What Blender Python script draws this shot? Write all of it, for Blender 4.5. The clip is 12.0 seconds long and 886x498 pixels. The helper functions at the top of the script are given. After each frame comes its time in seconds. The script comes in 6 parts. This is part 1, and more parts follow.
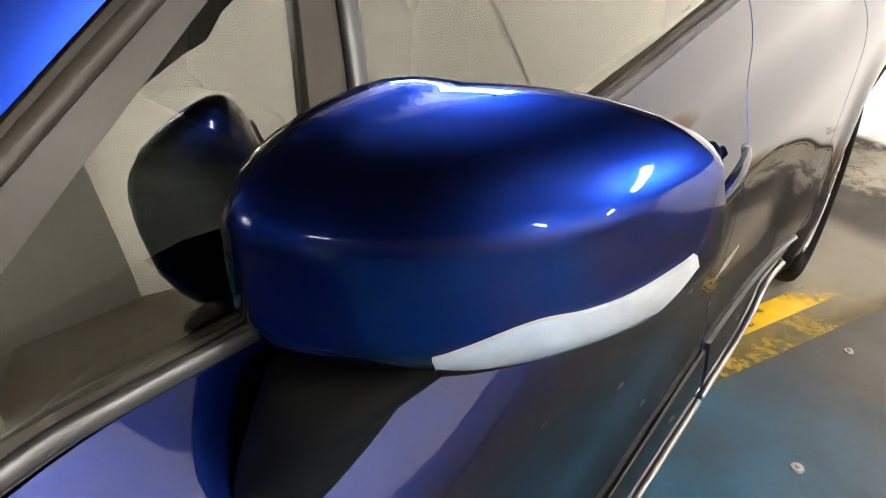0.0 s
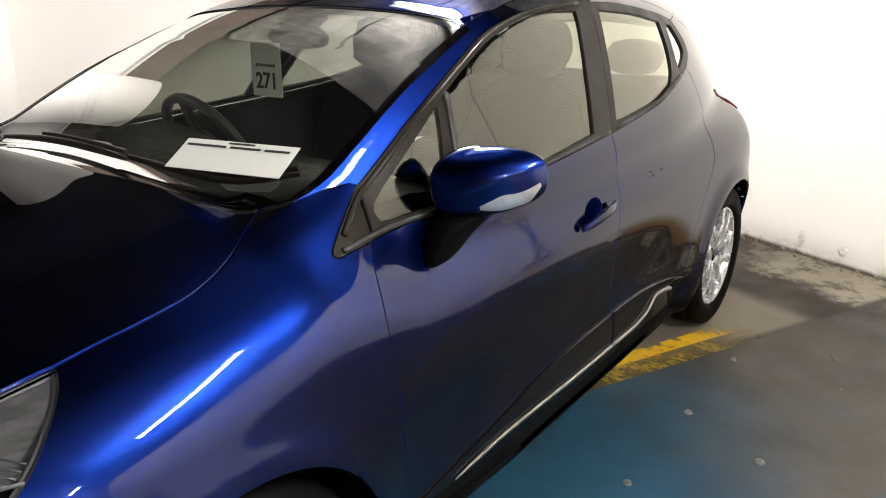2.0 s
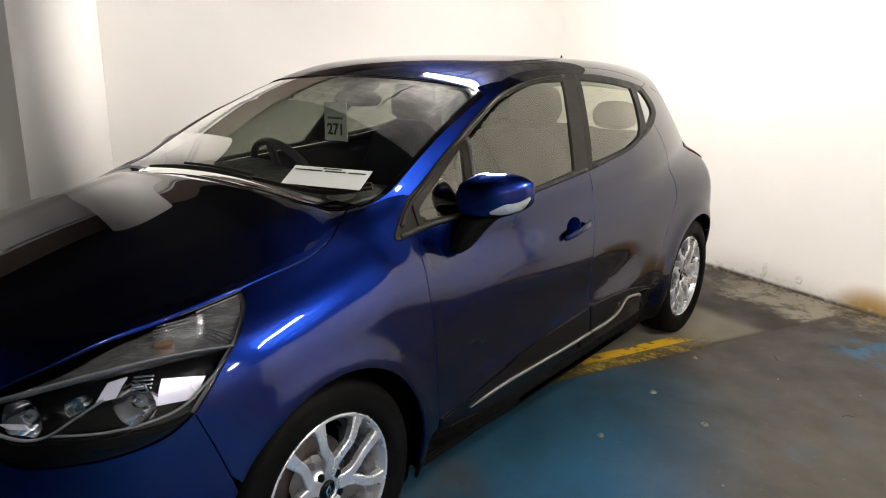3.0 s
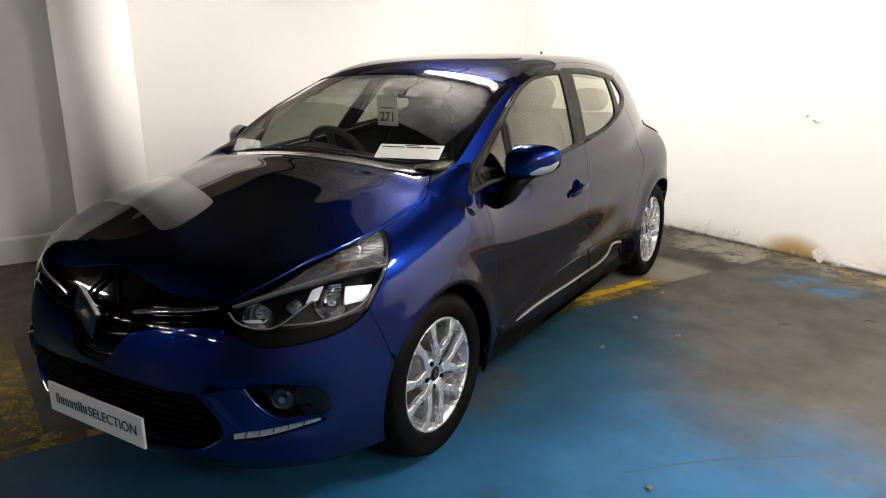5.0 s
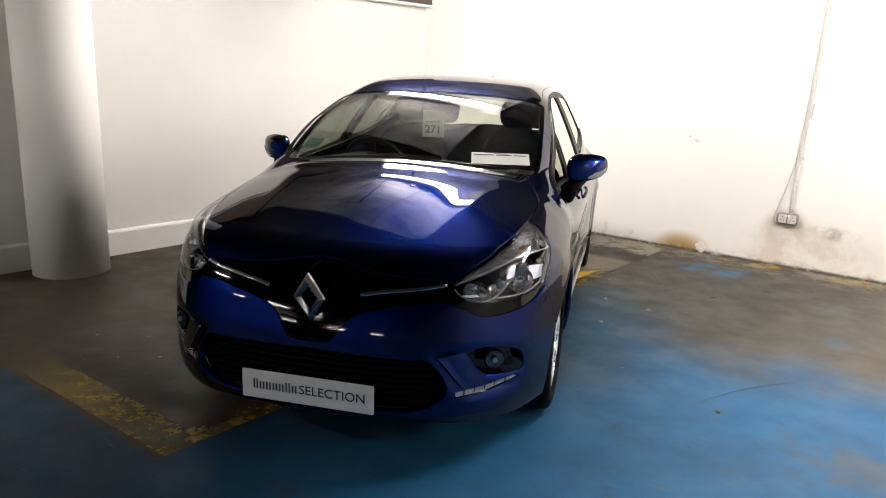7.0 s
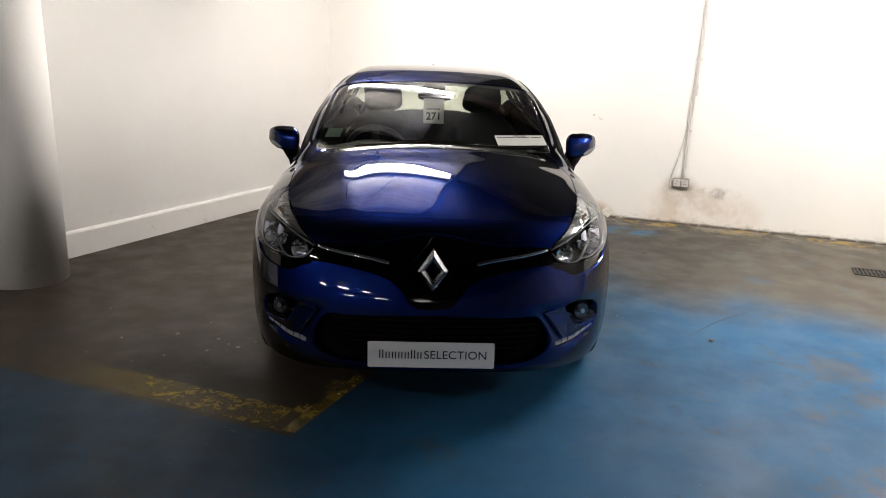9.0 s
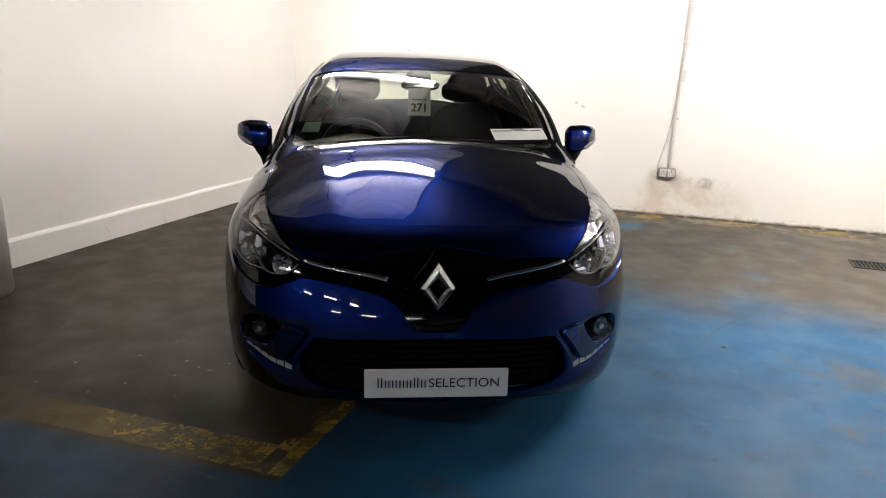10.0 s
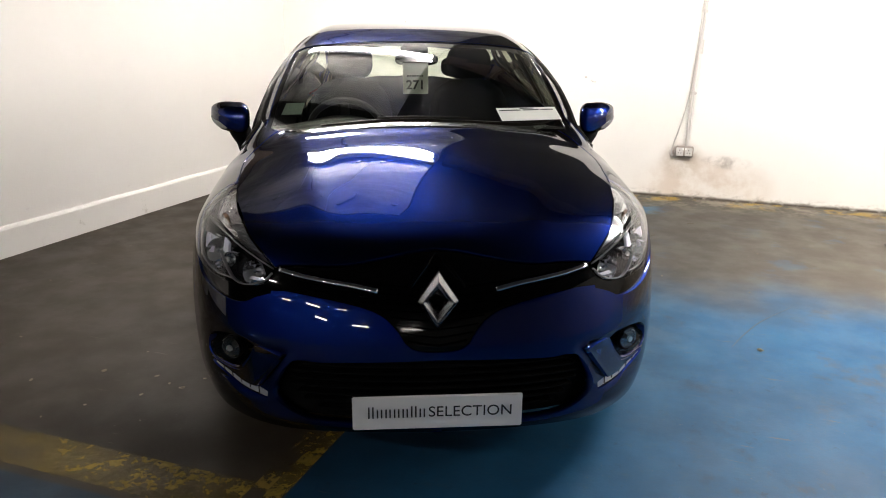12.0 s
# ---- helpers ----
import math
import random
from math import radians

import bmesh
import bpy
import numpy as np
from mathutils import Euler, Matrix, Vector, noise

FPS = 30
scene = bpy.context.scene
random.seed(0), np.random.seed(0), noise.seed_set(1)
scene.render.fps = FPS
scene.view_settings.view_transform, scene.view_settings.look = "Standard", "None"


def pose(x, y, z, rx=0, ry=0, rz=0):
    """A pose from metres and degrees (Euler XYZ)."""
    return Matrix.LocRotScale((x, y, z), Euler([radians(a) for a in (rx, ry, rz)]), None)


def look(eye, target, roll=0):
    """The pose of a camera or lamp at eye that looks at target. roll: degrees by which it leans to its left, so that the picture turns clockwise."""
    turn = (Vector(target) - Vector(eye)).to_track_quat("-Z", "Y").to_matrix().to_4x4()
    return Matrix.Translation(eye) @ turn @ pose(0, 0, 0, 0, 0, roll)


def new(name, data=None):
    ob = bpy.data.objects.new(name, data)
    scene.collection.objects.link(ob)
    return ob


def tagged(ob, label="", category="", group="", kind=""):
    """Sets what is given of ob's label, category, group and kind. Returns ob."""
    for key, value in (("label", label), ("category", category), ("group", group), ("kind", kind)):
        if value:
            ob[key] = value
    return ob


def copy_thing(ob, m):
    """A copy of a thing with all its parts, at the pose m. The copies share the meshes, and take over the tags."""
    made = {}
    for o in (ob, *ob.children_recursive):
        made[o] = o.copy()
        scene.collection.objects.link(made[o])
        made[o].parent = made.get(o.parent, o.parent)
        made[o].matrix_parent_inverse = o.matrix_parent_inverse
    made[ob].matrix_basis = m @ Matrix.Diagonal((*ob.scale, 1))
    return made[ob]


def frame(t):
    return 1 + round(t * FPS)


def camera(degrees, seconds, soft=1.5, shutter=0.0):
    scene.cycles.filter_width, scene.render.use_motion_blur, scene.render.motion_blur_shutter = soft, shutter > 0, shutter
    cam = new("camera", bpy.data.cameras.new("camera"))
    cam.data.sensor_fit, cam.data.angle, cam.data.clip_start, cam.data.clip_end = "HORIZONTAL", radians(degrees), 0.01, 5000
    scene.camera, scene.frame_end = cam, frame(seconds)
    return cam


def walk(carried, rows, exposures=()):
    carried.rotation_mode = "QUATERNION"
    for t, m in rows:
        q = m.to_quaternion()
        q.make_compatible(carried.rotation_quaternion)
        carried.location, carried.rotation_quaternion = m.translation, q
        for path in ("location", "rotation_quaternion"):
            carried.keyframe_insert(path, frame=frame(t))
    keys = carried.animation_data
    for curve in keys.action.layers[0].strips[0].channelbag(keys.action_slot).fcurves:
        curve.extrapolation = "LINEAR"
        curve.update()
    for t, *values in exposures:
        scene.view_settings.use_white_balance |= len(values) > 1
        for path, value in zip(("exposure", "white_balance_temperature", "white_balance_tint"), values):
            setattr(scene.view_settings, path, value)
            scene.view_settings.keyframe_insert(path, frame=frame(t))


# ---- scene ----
cam = camera(62.6, 12.0, soft=1.0)
PATH = [
    (0, (1.045, 0.409, 1.199), (0.042, 1.805, 0.176), 0.6),
    (0.5, (1.122, 0.308, 1.23), (0.098, 1.742, 0.284), -0.5),
    (1, (1.288, 0.033, 1.298), (0.248, 1.541, 0.494), -0.5),
    (1.5, (1.505, -0.239, 1.347), (0.412, 1.272, 0.624), -1.6),
    (2, (1.674, -0.551, 1.373), (0.538, 0.964, 0.727), -0.1),
    (2.5, (1.875, -0.909, 1.413), (0.713, 0.618, 0.849), 0.9),
    (3, (2.098, -1.169, 1.43), (0.913, 0.36, 0.923), 0.5),
    (3.5, (2.252, -1.423, 1.442), (1.051, 0.106, 0.974), 0.1),
    (3.7, (2.311, -1.505, 1.452), (1.094, 0.014, 0.991), -0.3),
    (5.3, (2.08, -2.274, 1.503), (1.105, -0.617, 0.952), -0.2),
    (5.5, (1.997, -2.405, 1.511), (1.06, -0.725, 0.964), 0.3),
    (6, (1.683, -2.621, 1.492), (0.905, -0.859, 0.955), 1.5),
    (6.2, (1.535, -2.749, 1.493), (0.811, -0.962, 0.96), 1.7),
    (6.5, (1.35, -2.89, 1.488), (0.739, -1.058, 0.967), 1.9),
    (7, (1.061, -3.149, 1.494), (0.6, -1.264, 1.012), 2.2),
    (7.1, (1.009, -3.208, 1.489), (0.589, -1.311, 1.015), 1.7),
    (8.8, (0.02, -3.633, 1.519), (0.051, -1.698, 1.013), 1.0),
    (9, (-0.034, -3.647, 1.508), (0.015, -1.714, 0.998), 1.6),
    (9.5, (-0.123, -3.54, 1.504), (-0.039, -1.613, 0.977), 2.5),
    (10, (-0.187, -3.258, 1.505), (-0.029, -1.34, 0.961), 1.4),
    (10.5, (-0.165, -3.002, 1.467), (-0.008, -1.088, 0.907), 0.3),
    (11, (-0.152, -2.834, 1.467), (-0.006, -0.924, 0.894), 0.8),
    (11.5, (-0.154, -2.828, 1.476), (-0.016, -0.923, 0.883), 0.7),
    (12, (-0.146, -2.834, 1.469), (0.004, -0.933, 0.867), 0.6),
]
walk(cam, [(t, look(eye, target, roll)) for t, eye, target, roll in PATH],
     exposures=[(0, 1.75), (0.5, 1.55), (1.0, 1.2), (2.0, 0.82), (3.0, 0.45), (3.7, 0.35), (5.5, 0.60), (7.2, 0.52), (9.0, 0.37), (10.5, 0.5), (12.0, 0.65)])

# ---- world and lamps ----
world = bpy.data.worlds.new("world")
scene.world = world
world.use_nodes = True
world.node_tree.nodes["Background"].inputs[0].default_value = (0.02, 0.02, 0.022, 1)
world.node_tree.nodes["Background"].inputs[1].default_value = 0.0
CEILING = 2.5


def tube_light(x, y, turn, length=1.5, z=CEILING - 0.10, glow="tube"):
    """A fluorescent batten: housing, glowing tube, two end caps."""
    base = tagged(new("tube_light"), "white fluorescent batten light under the ceiling, out of view, some added as fill", "light", "ceiling tube lights")
    base.matrix_basis = pose(x, y, z, 0, 0, turn)
    h = bmesh.new()
    bmesh.ops.create_cube(h, size=1, matrix=Matrix.Translation((0, 0, 0.050)) @ Matrix.Diagonal((length, 0.17, 0.04, 1)))
    bmesh.ops.bevel(h, geom=h.edges[:], offset=0.008, segments=2, affect="EDGES")
    part("housing", h, M["batten"], base)
    g = bmesh.new()
    bmesh.ops.create_cone(g, cap_ends=True, segments=12, radius1=0.02, radius2=0.02, depth=length - 0.06, matrix=Matrix.Rotation(radians(90), 4, "Y"))
    part("tube", g, M[glow], base, "glowing white glass tube")
    for s in (-1, 1):
        c = bmesh.new()
        bmesh.ops.create_cube(c, size=1, matrix=Matrix.Translation((s * (length / 2 - 0.015), 0, 0.01)) @ Matrix.Diagonal((0.03, 0.05, 0.07, 1)))
        part("end_cap", c, M["batten"], base)
    return base

# ---- materials ----
M = {}


class Nodes:
    """Shorthand for building one node material."""

    def __init__(self, name, rough=0.5, metal=0.0, **more):
        m = bpy.data.materials.new(name)
        m.use_nodes = True
        M[name] = m
        self.tree = m.node_tree
        self.main = self.tree.nodes["Principled BSDF"]
        self.set("Roughness", rough)
        self.set("Metallic", metal)
        for key, value in more.items():
            self.set(key.replace("_", " "), value)
        self.co = self.tree.nodes.new("ShaderNodeTexCoord").outputs["Object"]
        self.sep = None

    def put(self, socket, value):
        if isinstance(value, bpy.types.NodeSocket):
            self.tree.links.new(value, socket)
        elif isinstance(value, (tuple, list)) and len(value) == 3 and socket.type == "RGBA":
            socket.default_value = (*value, 1)
        else:
            socket.default_value = value

    def set(self, key, value):
        self.put(self.main.inputs[key], value)

    def xyz(self, axis):
        if self.sep is None:
            self.sep = self.tree.nodes.new("ShaderNodeSeparateXYZ")
            self.tree.links.new(self.co, self.sep.inputs[0])
        return self.sep.outputs["XYZ".index(axis)]

    def noise(self, scale, detail=4.0, rough=0.55, stretch=None):
        n = self.tree.nodes.new("ShaderNodeTexNoise")
        n.inputs["Scale"].default_value, n.inputs["Detail"].default_value, n.inputs["Roughness"].default_value = scale, detail, rough
        co = self.co
        if stretch:
            mp = self.tree.nodes.new("ShaderNodeMapping")
            mp.inputs["Scale"].default_value = stretch
            self.tree.links.new(co, mp.inputs[0])
            co = mp.outputs[0]
        self.tree.links.new(co, n.inputs["Vector"])
        return n.outputs["Fac"]

    def cells(self, scale):
        n = self.tree.nodes.new("ShaderNodeTexVoronoi")
        n.inputs["Scale"].default_value = scale
        self.tree.links.new(self.co, n.inputs["Vector"])
        return n.outputs["Distance"]

    def calc(self, op, a, b=0.0, clamp=False):
        n = self.tree.nodes.new("ShaderNodeMath")
        n.operation, n.use_clamp = op, clamp
        self.put(n.inputs[0], a)
        self.put(n.inputs[1], b)
        return n.outputs[0]

    def span(self, v, a, b, lo=0.0, hi=1.0):
        n = self.tree.nodes.new("ShaderNodeMapRange")
        n.interpolation_type = "SMOOTHSTEP"
        for i, k in enumerate((v, a, b, lo, hi)):
            self.put(n.inputs[i], k)
        return n.outputs[0]

    def mix(self, f, a, b):
        n = self.tree.nodes.new("ShaderNodeMix")
        n.data_type = "RGBA"
        self.put(n.inputs[0], f)
        self.put(n.inputs[6], a)
        self.put(n.inputs[7], b)
        return n.outputs[2]

    def bump(self, height, strength=0.3, distance=0.01):
        n = self.tree.nodes.new("ShaderNodeBump")
        n.inputs["Strength"].default_value, n.inputs["Distance"].default_value = strength, distance
        self.tree.links.new(height, n.inputs["Height"])
        self.set("Normal", n.outputs[0])


def plain(name, colour, rough=0.5, metal=0.0, vary=0.12, scale=30.0, grain=0.0, **more):
    """A surface with a little unevenness in tone and gloss."""
    n = Nodes(name, rough, metal, **more)
    f = n.noise(scale, 5)
    n.set("Base Color", n.mix(f, tuple(c * (1 - vary) for c in colour), tuple(min(1, c * (1 + vary)) for c in colour)))
    n.set("Roughness", n.span(n.noise(scale * 0.4, 3), 0.3, 0.7, rough * 0.85, min(1, rough * 1.15)))
    if grain:
        n.bump(n.noise(scale * 12, 3), grain, 0.002)
    return n


plain("batten", (0.78, 0.78, 0.75), 0.4)
tube = Nodes("tube", 0.3, Emission_Strength=400.0)
tube.set("Base Color", (0.9, 0.9, 0.9))
tube.set("Emission Color", (1.0, 0.93, 0.865))
fill_tube = Nodes("tube_fill", 0.3, Emission_Strength=250.0)
fill_tube.set("Base Color", (0.9, 0.9, 0.9))
fill_tube.set("Emission Color", (1.0, 0.93, 0.865))
weak = Nodes("tube_weak", 0.3, Emission_Strength=70.0)
weak.set("Base Color", (0.9, 0.9, 0.9))
weak.set("Emission Color", (1.0, 0.93, 0.865))

def metallic_paint(name, face, flop, coat_ior=1.46):
    """Blue flakes in two widths of gloss under a clear lacquer."""
    m = bpy.data.materials.new(name)
    m.use_nodes = True
    t = m.node_tree
    t.nodes.clear()
    M[name] = m
    out, mix, hood, hooded, hood_span, both, near, wide, coat, fresnel, co, flake, tone = (t.nodes.new("ShaderNode" + k) for k in ("OutputMaterial", "MixShader", "LayerWeight", "MixShader", "MapRange", "AddShader", "BsdfGlossy", "BsdfGlossy", "BsdfGlossy", "Fresnel", "TexCoord", "TexVoronoi", "Mix"))
    near.distribution = wide.distribution = "BECKMANN"
    near.inputs["Roughness"].default_value, wide.inputs["Roughness"].default_value, coat.inputs["Roughness"].default_value = 0.30, 0.50, 0.012
    coat.inputs["Color"].default_value = (1, 1, 1, 1)
    wide.inputs["Color"].default_value = (*flop, 1)
    flake.inputs["Scale"].default_value = 2400.0
    tone.data_type = "RGBA"
    tone.inputs[6].default_value, tone.inputs[7].default_value = (*[c * 1.2 for c in face], 1), (*[c * 0.75 for c in face], 1)
    fresnel.inputs["IOR"].default_value = coat_ior
    hood.inputs["Blend"].default_value = 0.5
    for i, k in enumerate((0.32, 0.66, 0.0, 0.88)):
        hood_span.inputs[i + 1].default_value = k
    for a, b in ((co.outputs["Object"], flake.inputs["Vector"]), (flake.outputs["Distance"], tone.inputs[0]), (tone.outputs[2], near.inputs["Color"]), (near.outputs[0], both.inputs[0]), (wide.outputs[0], both.inputs[1]),
                 (fresnel.outputs[0], mix.inputs[0]), (both.outputs[0], hooded.inputs[1]), (hood.outputs["Facing"], hood_span.inputs[0]), (hood_span.outputs[0], hooded.inputs[0]), (hooded.outputs[0], mix.inputs[1]), (coat.outputs[0], mix.inputs[2]), (mix.outputs[0], out.inputs[0])):
        t.links.new(a, b)


metallic_paint("paint", (0.0010, 0.0056, 0.050), (0.0012, 0.0050, 0.0460), 1.43)

wall = Nodes("wall", 0.6)
tone = wall.mix(wall.noise(1.3, 5), (0.74, 0.72, 0.69), (0.82, 0.805, 0.78))
scuff = wall.calc("MULTIPLY", wall.span(wall.noise(9, 6, 0.7), 0.60, 0.72), wall.span(wall.xyz("Z"), 0.0, 0.5, 0.5, 0.0))
wall.set("Base Color", wall.mix(scuff, tone, (0.42, 0.38, 0.33)))
wall.bump(wall.calc("ADD", wall.noise(60, 4), wall.noise(7, 4)), 0.12, 0.006)

wb = Nodes("wall_back", 0.6)
z, u = wb.xyz("Z"), wb.xyz("X")
tone = wb.mix(wb.noise(1.6, 5), (0.74, 0.72, 0.68), (0.83, 0.81, 0.78))


def blob(n, cu, cz, ru, rz):
    a = n.calc("POWER", n.calc("DIVIDE", n.calc("SUBTRACT", n.xyz("X"), cu), ru), 2.0)
    b = n.calc("POWER", n.calc("DIVIDE", n.calc("SUBTRACT", n.xyz("Z"), cz), rz), 2.0)
    return n.span(n.calc("ADD", a, b), 0.0, 1.6, 1.0, 0.0)


rust = wb.calc("MULTIPLY", blob(wb, 2.97, -0.02, 0.24, 0.17), wb.span(wb.noise(10, 6, 0.65), 0.18, 0.42))
tone = wb.mix(rust, tone, (0.36, 0.21, 0.05))
damp = wb.calc("MULTIPLY", blob(wb, 4.0, 0.12, 0.52, 0.26), wb.span(wb.noise(5, 6, 0.6), 0.34, 0.62, 0.2, 0.75))
tone = wb.mix(damp, tone, (0.55, 0.45, 0.37))
grime = wb.calc("MULTIPLY", blob(wb, 4.15, 0.33, 0.20, 0.055), wb.span(wb.noise(9, 6, 0.7), 0.40, 0.66, 0.0, 0.75))
tone = wb.mix(grime, tone, (0.30, 0.27, 0.24))
grime = wb.calc("MULTIPLY", blob(wb, 3.80, 0.33, 0.17, 0.15), wb.span(wb.noise(7, 6, 0.7), 0.34, 0.62, 0.15, 0.75))
tone = wb.mix(grime, tone, (0.46, 0.39, 0.31))
foot = wb.calc("MULTIPLY", wb.span(z, 0.0, 0.085, 1.0, 0.0), wb.span(wb.noise(12, 7, 0.75, (1, 1, 2)), 0.46, 0.66, 0.0, 0.8))
tone = wb.mix(foot, tone, (0.16, 0.13, 0.10))
edge = wb.calc("MULTIPLY", wb.span(z, 0.008, 0.035, 1.0, 0.0), wb.span(wb.noise(9, 5), 0.3, 0.5, 0.3, 1.0))
tone = wb.mix(edge, tone, (0.09, 0.075, 0.06))
speck = wb.span(wb.noise(40, 3, 0.8), 0.71, 0.76, 0.0, 0.6)
wb.set("Base Color", wb.mix(speck, tone, (0.35, 0.32, 0.29)))
wb.bump(wb.calc("ADD", wb.noise(70, 4), wb.noise(6, 5)), 0.15, 0.008)

# for the unseen closing walls: the garage's darkness is put into these tones
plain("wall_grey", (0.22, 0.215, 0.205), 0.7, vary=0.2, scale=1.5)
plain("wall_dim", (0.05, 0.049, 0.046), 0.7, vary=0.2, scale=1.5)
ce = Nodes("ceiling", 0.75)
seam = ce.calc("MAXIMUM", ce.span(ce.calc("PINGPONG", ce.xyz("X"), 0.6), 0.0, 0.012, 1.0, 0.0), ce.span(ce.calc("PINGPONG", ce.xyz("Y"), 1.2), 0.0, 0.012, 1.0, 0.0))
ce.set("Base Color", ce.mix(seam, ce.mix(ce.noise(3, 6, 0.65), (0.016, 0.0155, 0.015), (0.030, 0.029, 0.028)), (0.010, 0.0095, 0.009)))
ce.bump(ce.noise(8, 6, 0.65), 0.4, 0.02)
foil = Nodes("board", 0.42, 0.25)
lines = foil.noise(1.0, 5, 0.6, (2.2, 26, 1))
patchy = foil.noise(2.4, 5, 0.6)
foil.set("Base Color", foil.mix(foil.calc("ADD", foil.calc("MULTIPLY", foil.span(patchy, 0.3, 0.7), 0.75), foil.calc("MULTIPLY", foil.span(lines, 0.45, 0.6), 0.25)), (0.12, 0.12, 0.115), (0.38, 0.38, 0.36)))
foil.bump(foil.calc("ADD", foil.calc("MULTIPLY", lines, 0.35), foil.noise(5, 5, 0.6)), 0.5, 0.02)
plain("crack", (0.004, 0.004, 0.004), 0.8)
plain("beam", (0.10, 0.075, 0.06), 0.7, vary=0.3, scale=6)

fl = Nodes("floor", 0.4, Specular_IOR_Level=0.27)
v = fl.calc("MULTIPLY", fl.xyz("Y"), -1.0)
u = fl.calc("ADD", fl.xyz("X"), fl.calc("ADD", fl.calc("MULTIPLY", v, 0.0457), -0.1477))
big, mid, fine = fl.noise(0.55, 6, 0.6), fl.noise(2.6, 7, 0.65), fl.noise(26, 6, 0.7)
grey = fl.mix(fl.span(mid, 0.3, 0.7), (0.036, 0.033, 0.028), (0.060, 0.054, 0.044))
grey = fl.mix(fl.span(fl.calc("ADD", u, big), 4.0, 5.6), grey, fl.mix(fl.span(mid, 0.3, 0.7), (0.080, 0.069, 0.053), (0.102, 0.089, 0.070)))
grey = fl.mix(fl.span(fine, 0.55, 0.75, 0.0, 0.5), grey, (0.088, 0.078, 0.063))
blue = fl.mix(fl.span(mid, 0.3, 0.7), (0.011, 0.086, 0.195), (0.014, 0.112, 0.250))
blue = fl.mix(fl.span(fine, 0.5, 0.75, 0.0, 0.35), blue, (0.045, 0.095, 0.14))
out = fl.calc("MAXIMUM", fl.span(u, 2.74, 2.76), fl.span(v, 4.98, 5.0))
grey = fl.mix(fl.span(u, 2.75, 2.73), grey, fl.mix(fl.span(mid, 0.3, 0.7), (0.023, 0.0172, 0.0115), (0.036, 0.0275, 0.0190)))
# shade before the car's nose, put into the blue
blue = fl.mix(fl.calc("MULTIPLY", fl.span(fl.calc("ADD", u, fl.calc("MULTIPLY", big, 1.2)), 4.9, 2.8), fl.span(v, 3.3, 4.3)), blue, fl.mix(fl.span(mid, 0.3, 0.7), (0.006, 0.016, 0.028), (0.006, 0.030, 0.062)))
# same for the shaded strip along the car's side
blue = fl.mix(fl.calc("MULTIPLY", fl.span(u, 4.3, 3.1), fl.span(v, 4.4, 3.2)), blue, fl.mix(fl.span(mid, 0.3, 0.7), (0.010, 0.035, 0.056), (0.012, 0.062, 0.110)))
back = fl.span(fl.calc("ADD", fl.calc("ADD", v, fl.span(u, 4.2, 2.9, 0.0, 0.75)), fl.calc("MULTIPLY", fl.calc("SUBTRACT", big, 0.5), 2.2)), 2.1, 3.0)
patch = fl.calc("MULTIPLY", fl.span(mid, 0.54, 0.66, 0.0, 0.35), fl.span(u, 2.9, 3.3))
cover = fl.calc("MAXIMUM", back, fl.calc("MULTIPLY", patch, fl.span(big, 0.4, 0.6)))
worn = fl.span(fl.calc("ADD", fl.noise(1.15, 8, 0.68), fl.calc("MULTIPLY", fl.noise(7.0, 6, 0.7), 0.25)), 0.68, 0.80, 1.0, 0.45)
cover = fl.calc("MULTIPLY", fl.calc("MULTIPLY", cover, worn), out)
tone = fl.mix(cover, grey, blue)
dusty = fl.calc("MULTIPLY", fl.span(v, 0.05, 0.55, 1.0, 0.0), fl.span(fl.noise(5.0, 7, 0.7), 0.45, 0.60))
tone = fl.mix(fl.calc("MULTIPLY", dusty, 0.8), tone, (0.26, 0.235, 0.19))
ochre = fl.calc("MULTIPLY", fl.calc("MULTIPLY", fl.span(v, 0.04, 0.3, 1.0, 0.0), fl.span(u, 2.6, 2.9)), fl.span(fl.noise(3.0, 6, 0.7), 0.5, 0.6))
tone = fl.mix(ochre, tone, (0.36, 0.24, 0.05))
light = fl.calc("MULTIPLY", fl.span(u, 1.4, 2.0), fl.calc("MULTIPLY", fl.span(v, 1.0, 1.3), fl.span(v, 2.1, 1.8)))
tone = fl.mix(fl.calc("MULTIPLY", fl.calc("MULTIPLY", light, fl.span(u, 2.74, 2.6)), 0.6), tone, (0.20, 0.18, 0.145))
cement = fl.calc("MULTIPLY", fl.calc("MULTIPLY", fl.span(u, 1.95, 2.15), fl.span(u, 2.745, 2.70)), fl.span(fl.calc("ADD", v, fl.calc("MULTIPLY", fl.calc("SUBTRACT", mid, 0.5), 0.5)), 0.46, 0.36))
tone = fl.mix(fl.calc("MULTIPLY", cement, fl.span(fl.noise(6.0, 7, 0.7), 0.40, 0.52, 0.15, 0.9)), tone, (0.30, 0.27, 0.21))
beige = fl.calc("MULTIPLY", fl.calc("MULTIPLY", fl.span(u, 1.6, 2.2), fl.span(u, 2.745, 2.69)), fl.calc("MULTIPLY", fl.span(v, 0.70, 0.85), fl.span(v, 1.45, 1.15)))
tone = fl.mix(fl.calc("MULTIPLY", beige, 0.75), tone, (0.20, 0.175, 0.13))
sky = fl.calc("MULTIPLY", fl.calc("MULTIPLY", fl.span(u, 2.95, 3.08), fl.span(u, 3.7, 3.4)), fl.calc("MULTIPLY", fl.span(v, 0.33, 0.42), fl.span(v, 0.75, 0.60)))
tone = fl.mix(fl.calc("MULTIPLY", sky, fl.span(fl.noise(4.5, 6, 0.65), 0.42, 0.56)), tone, (0.025, 0.10, 0.19))
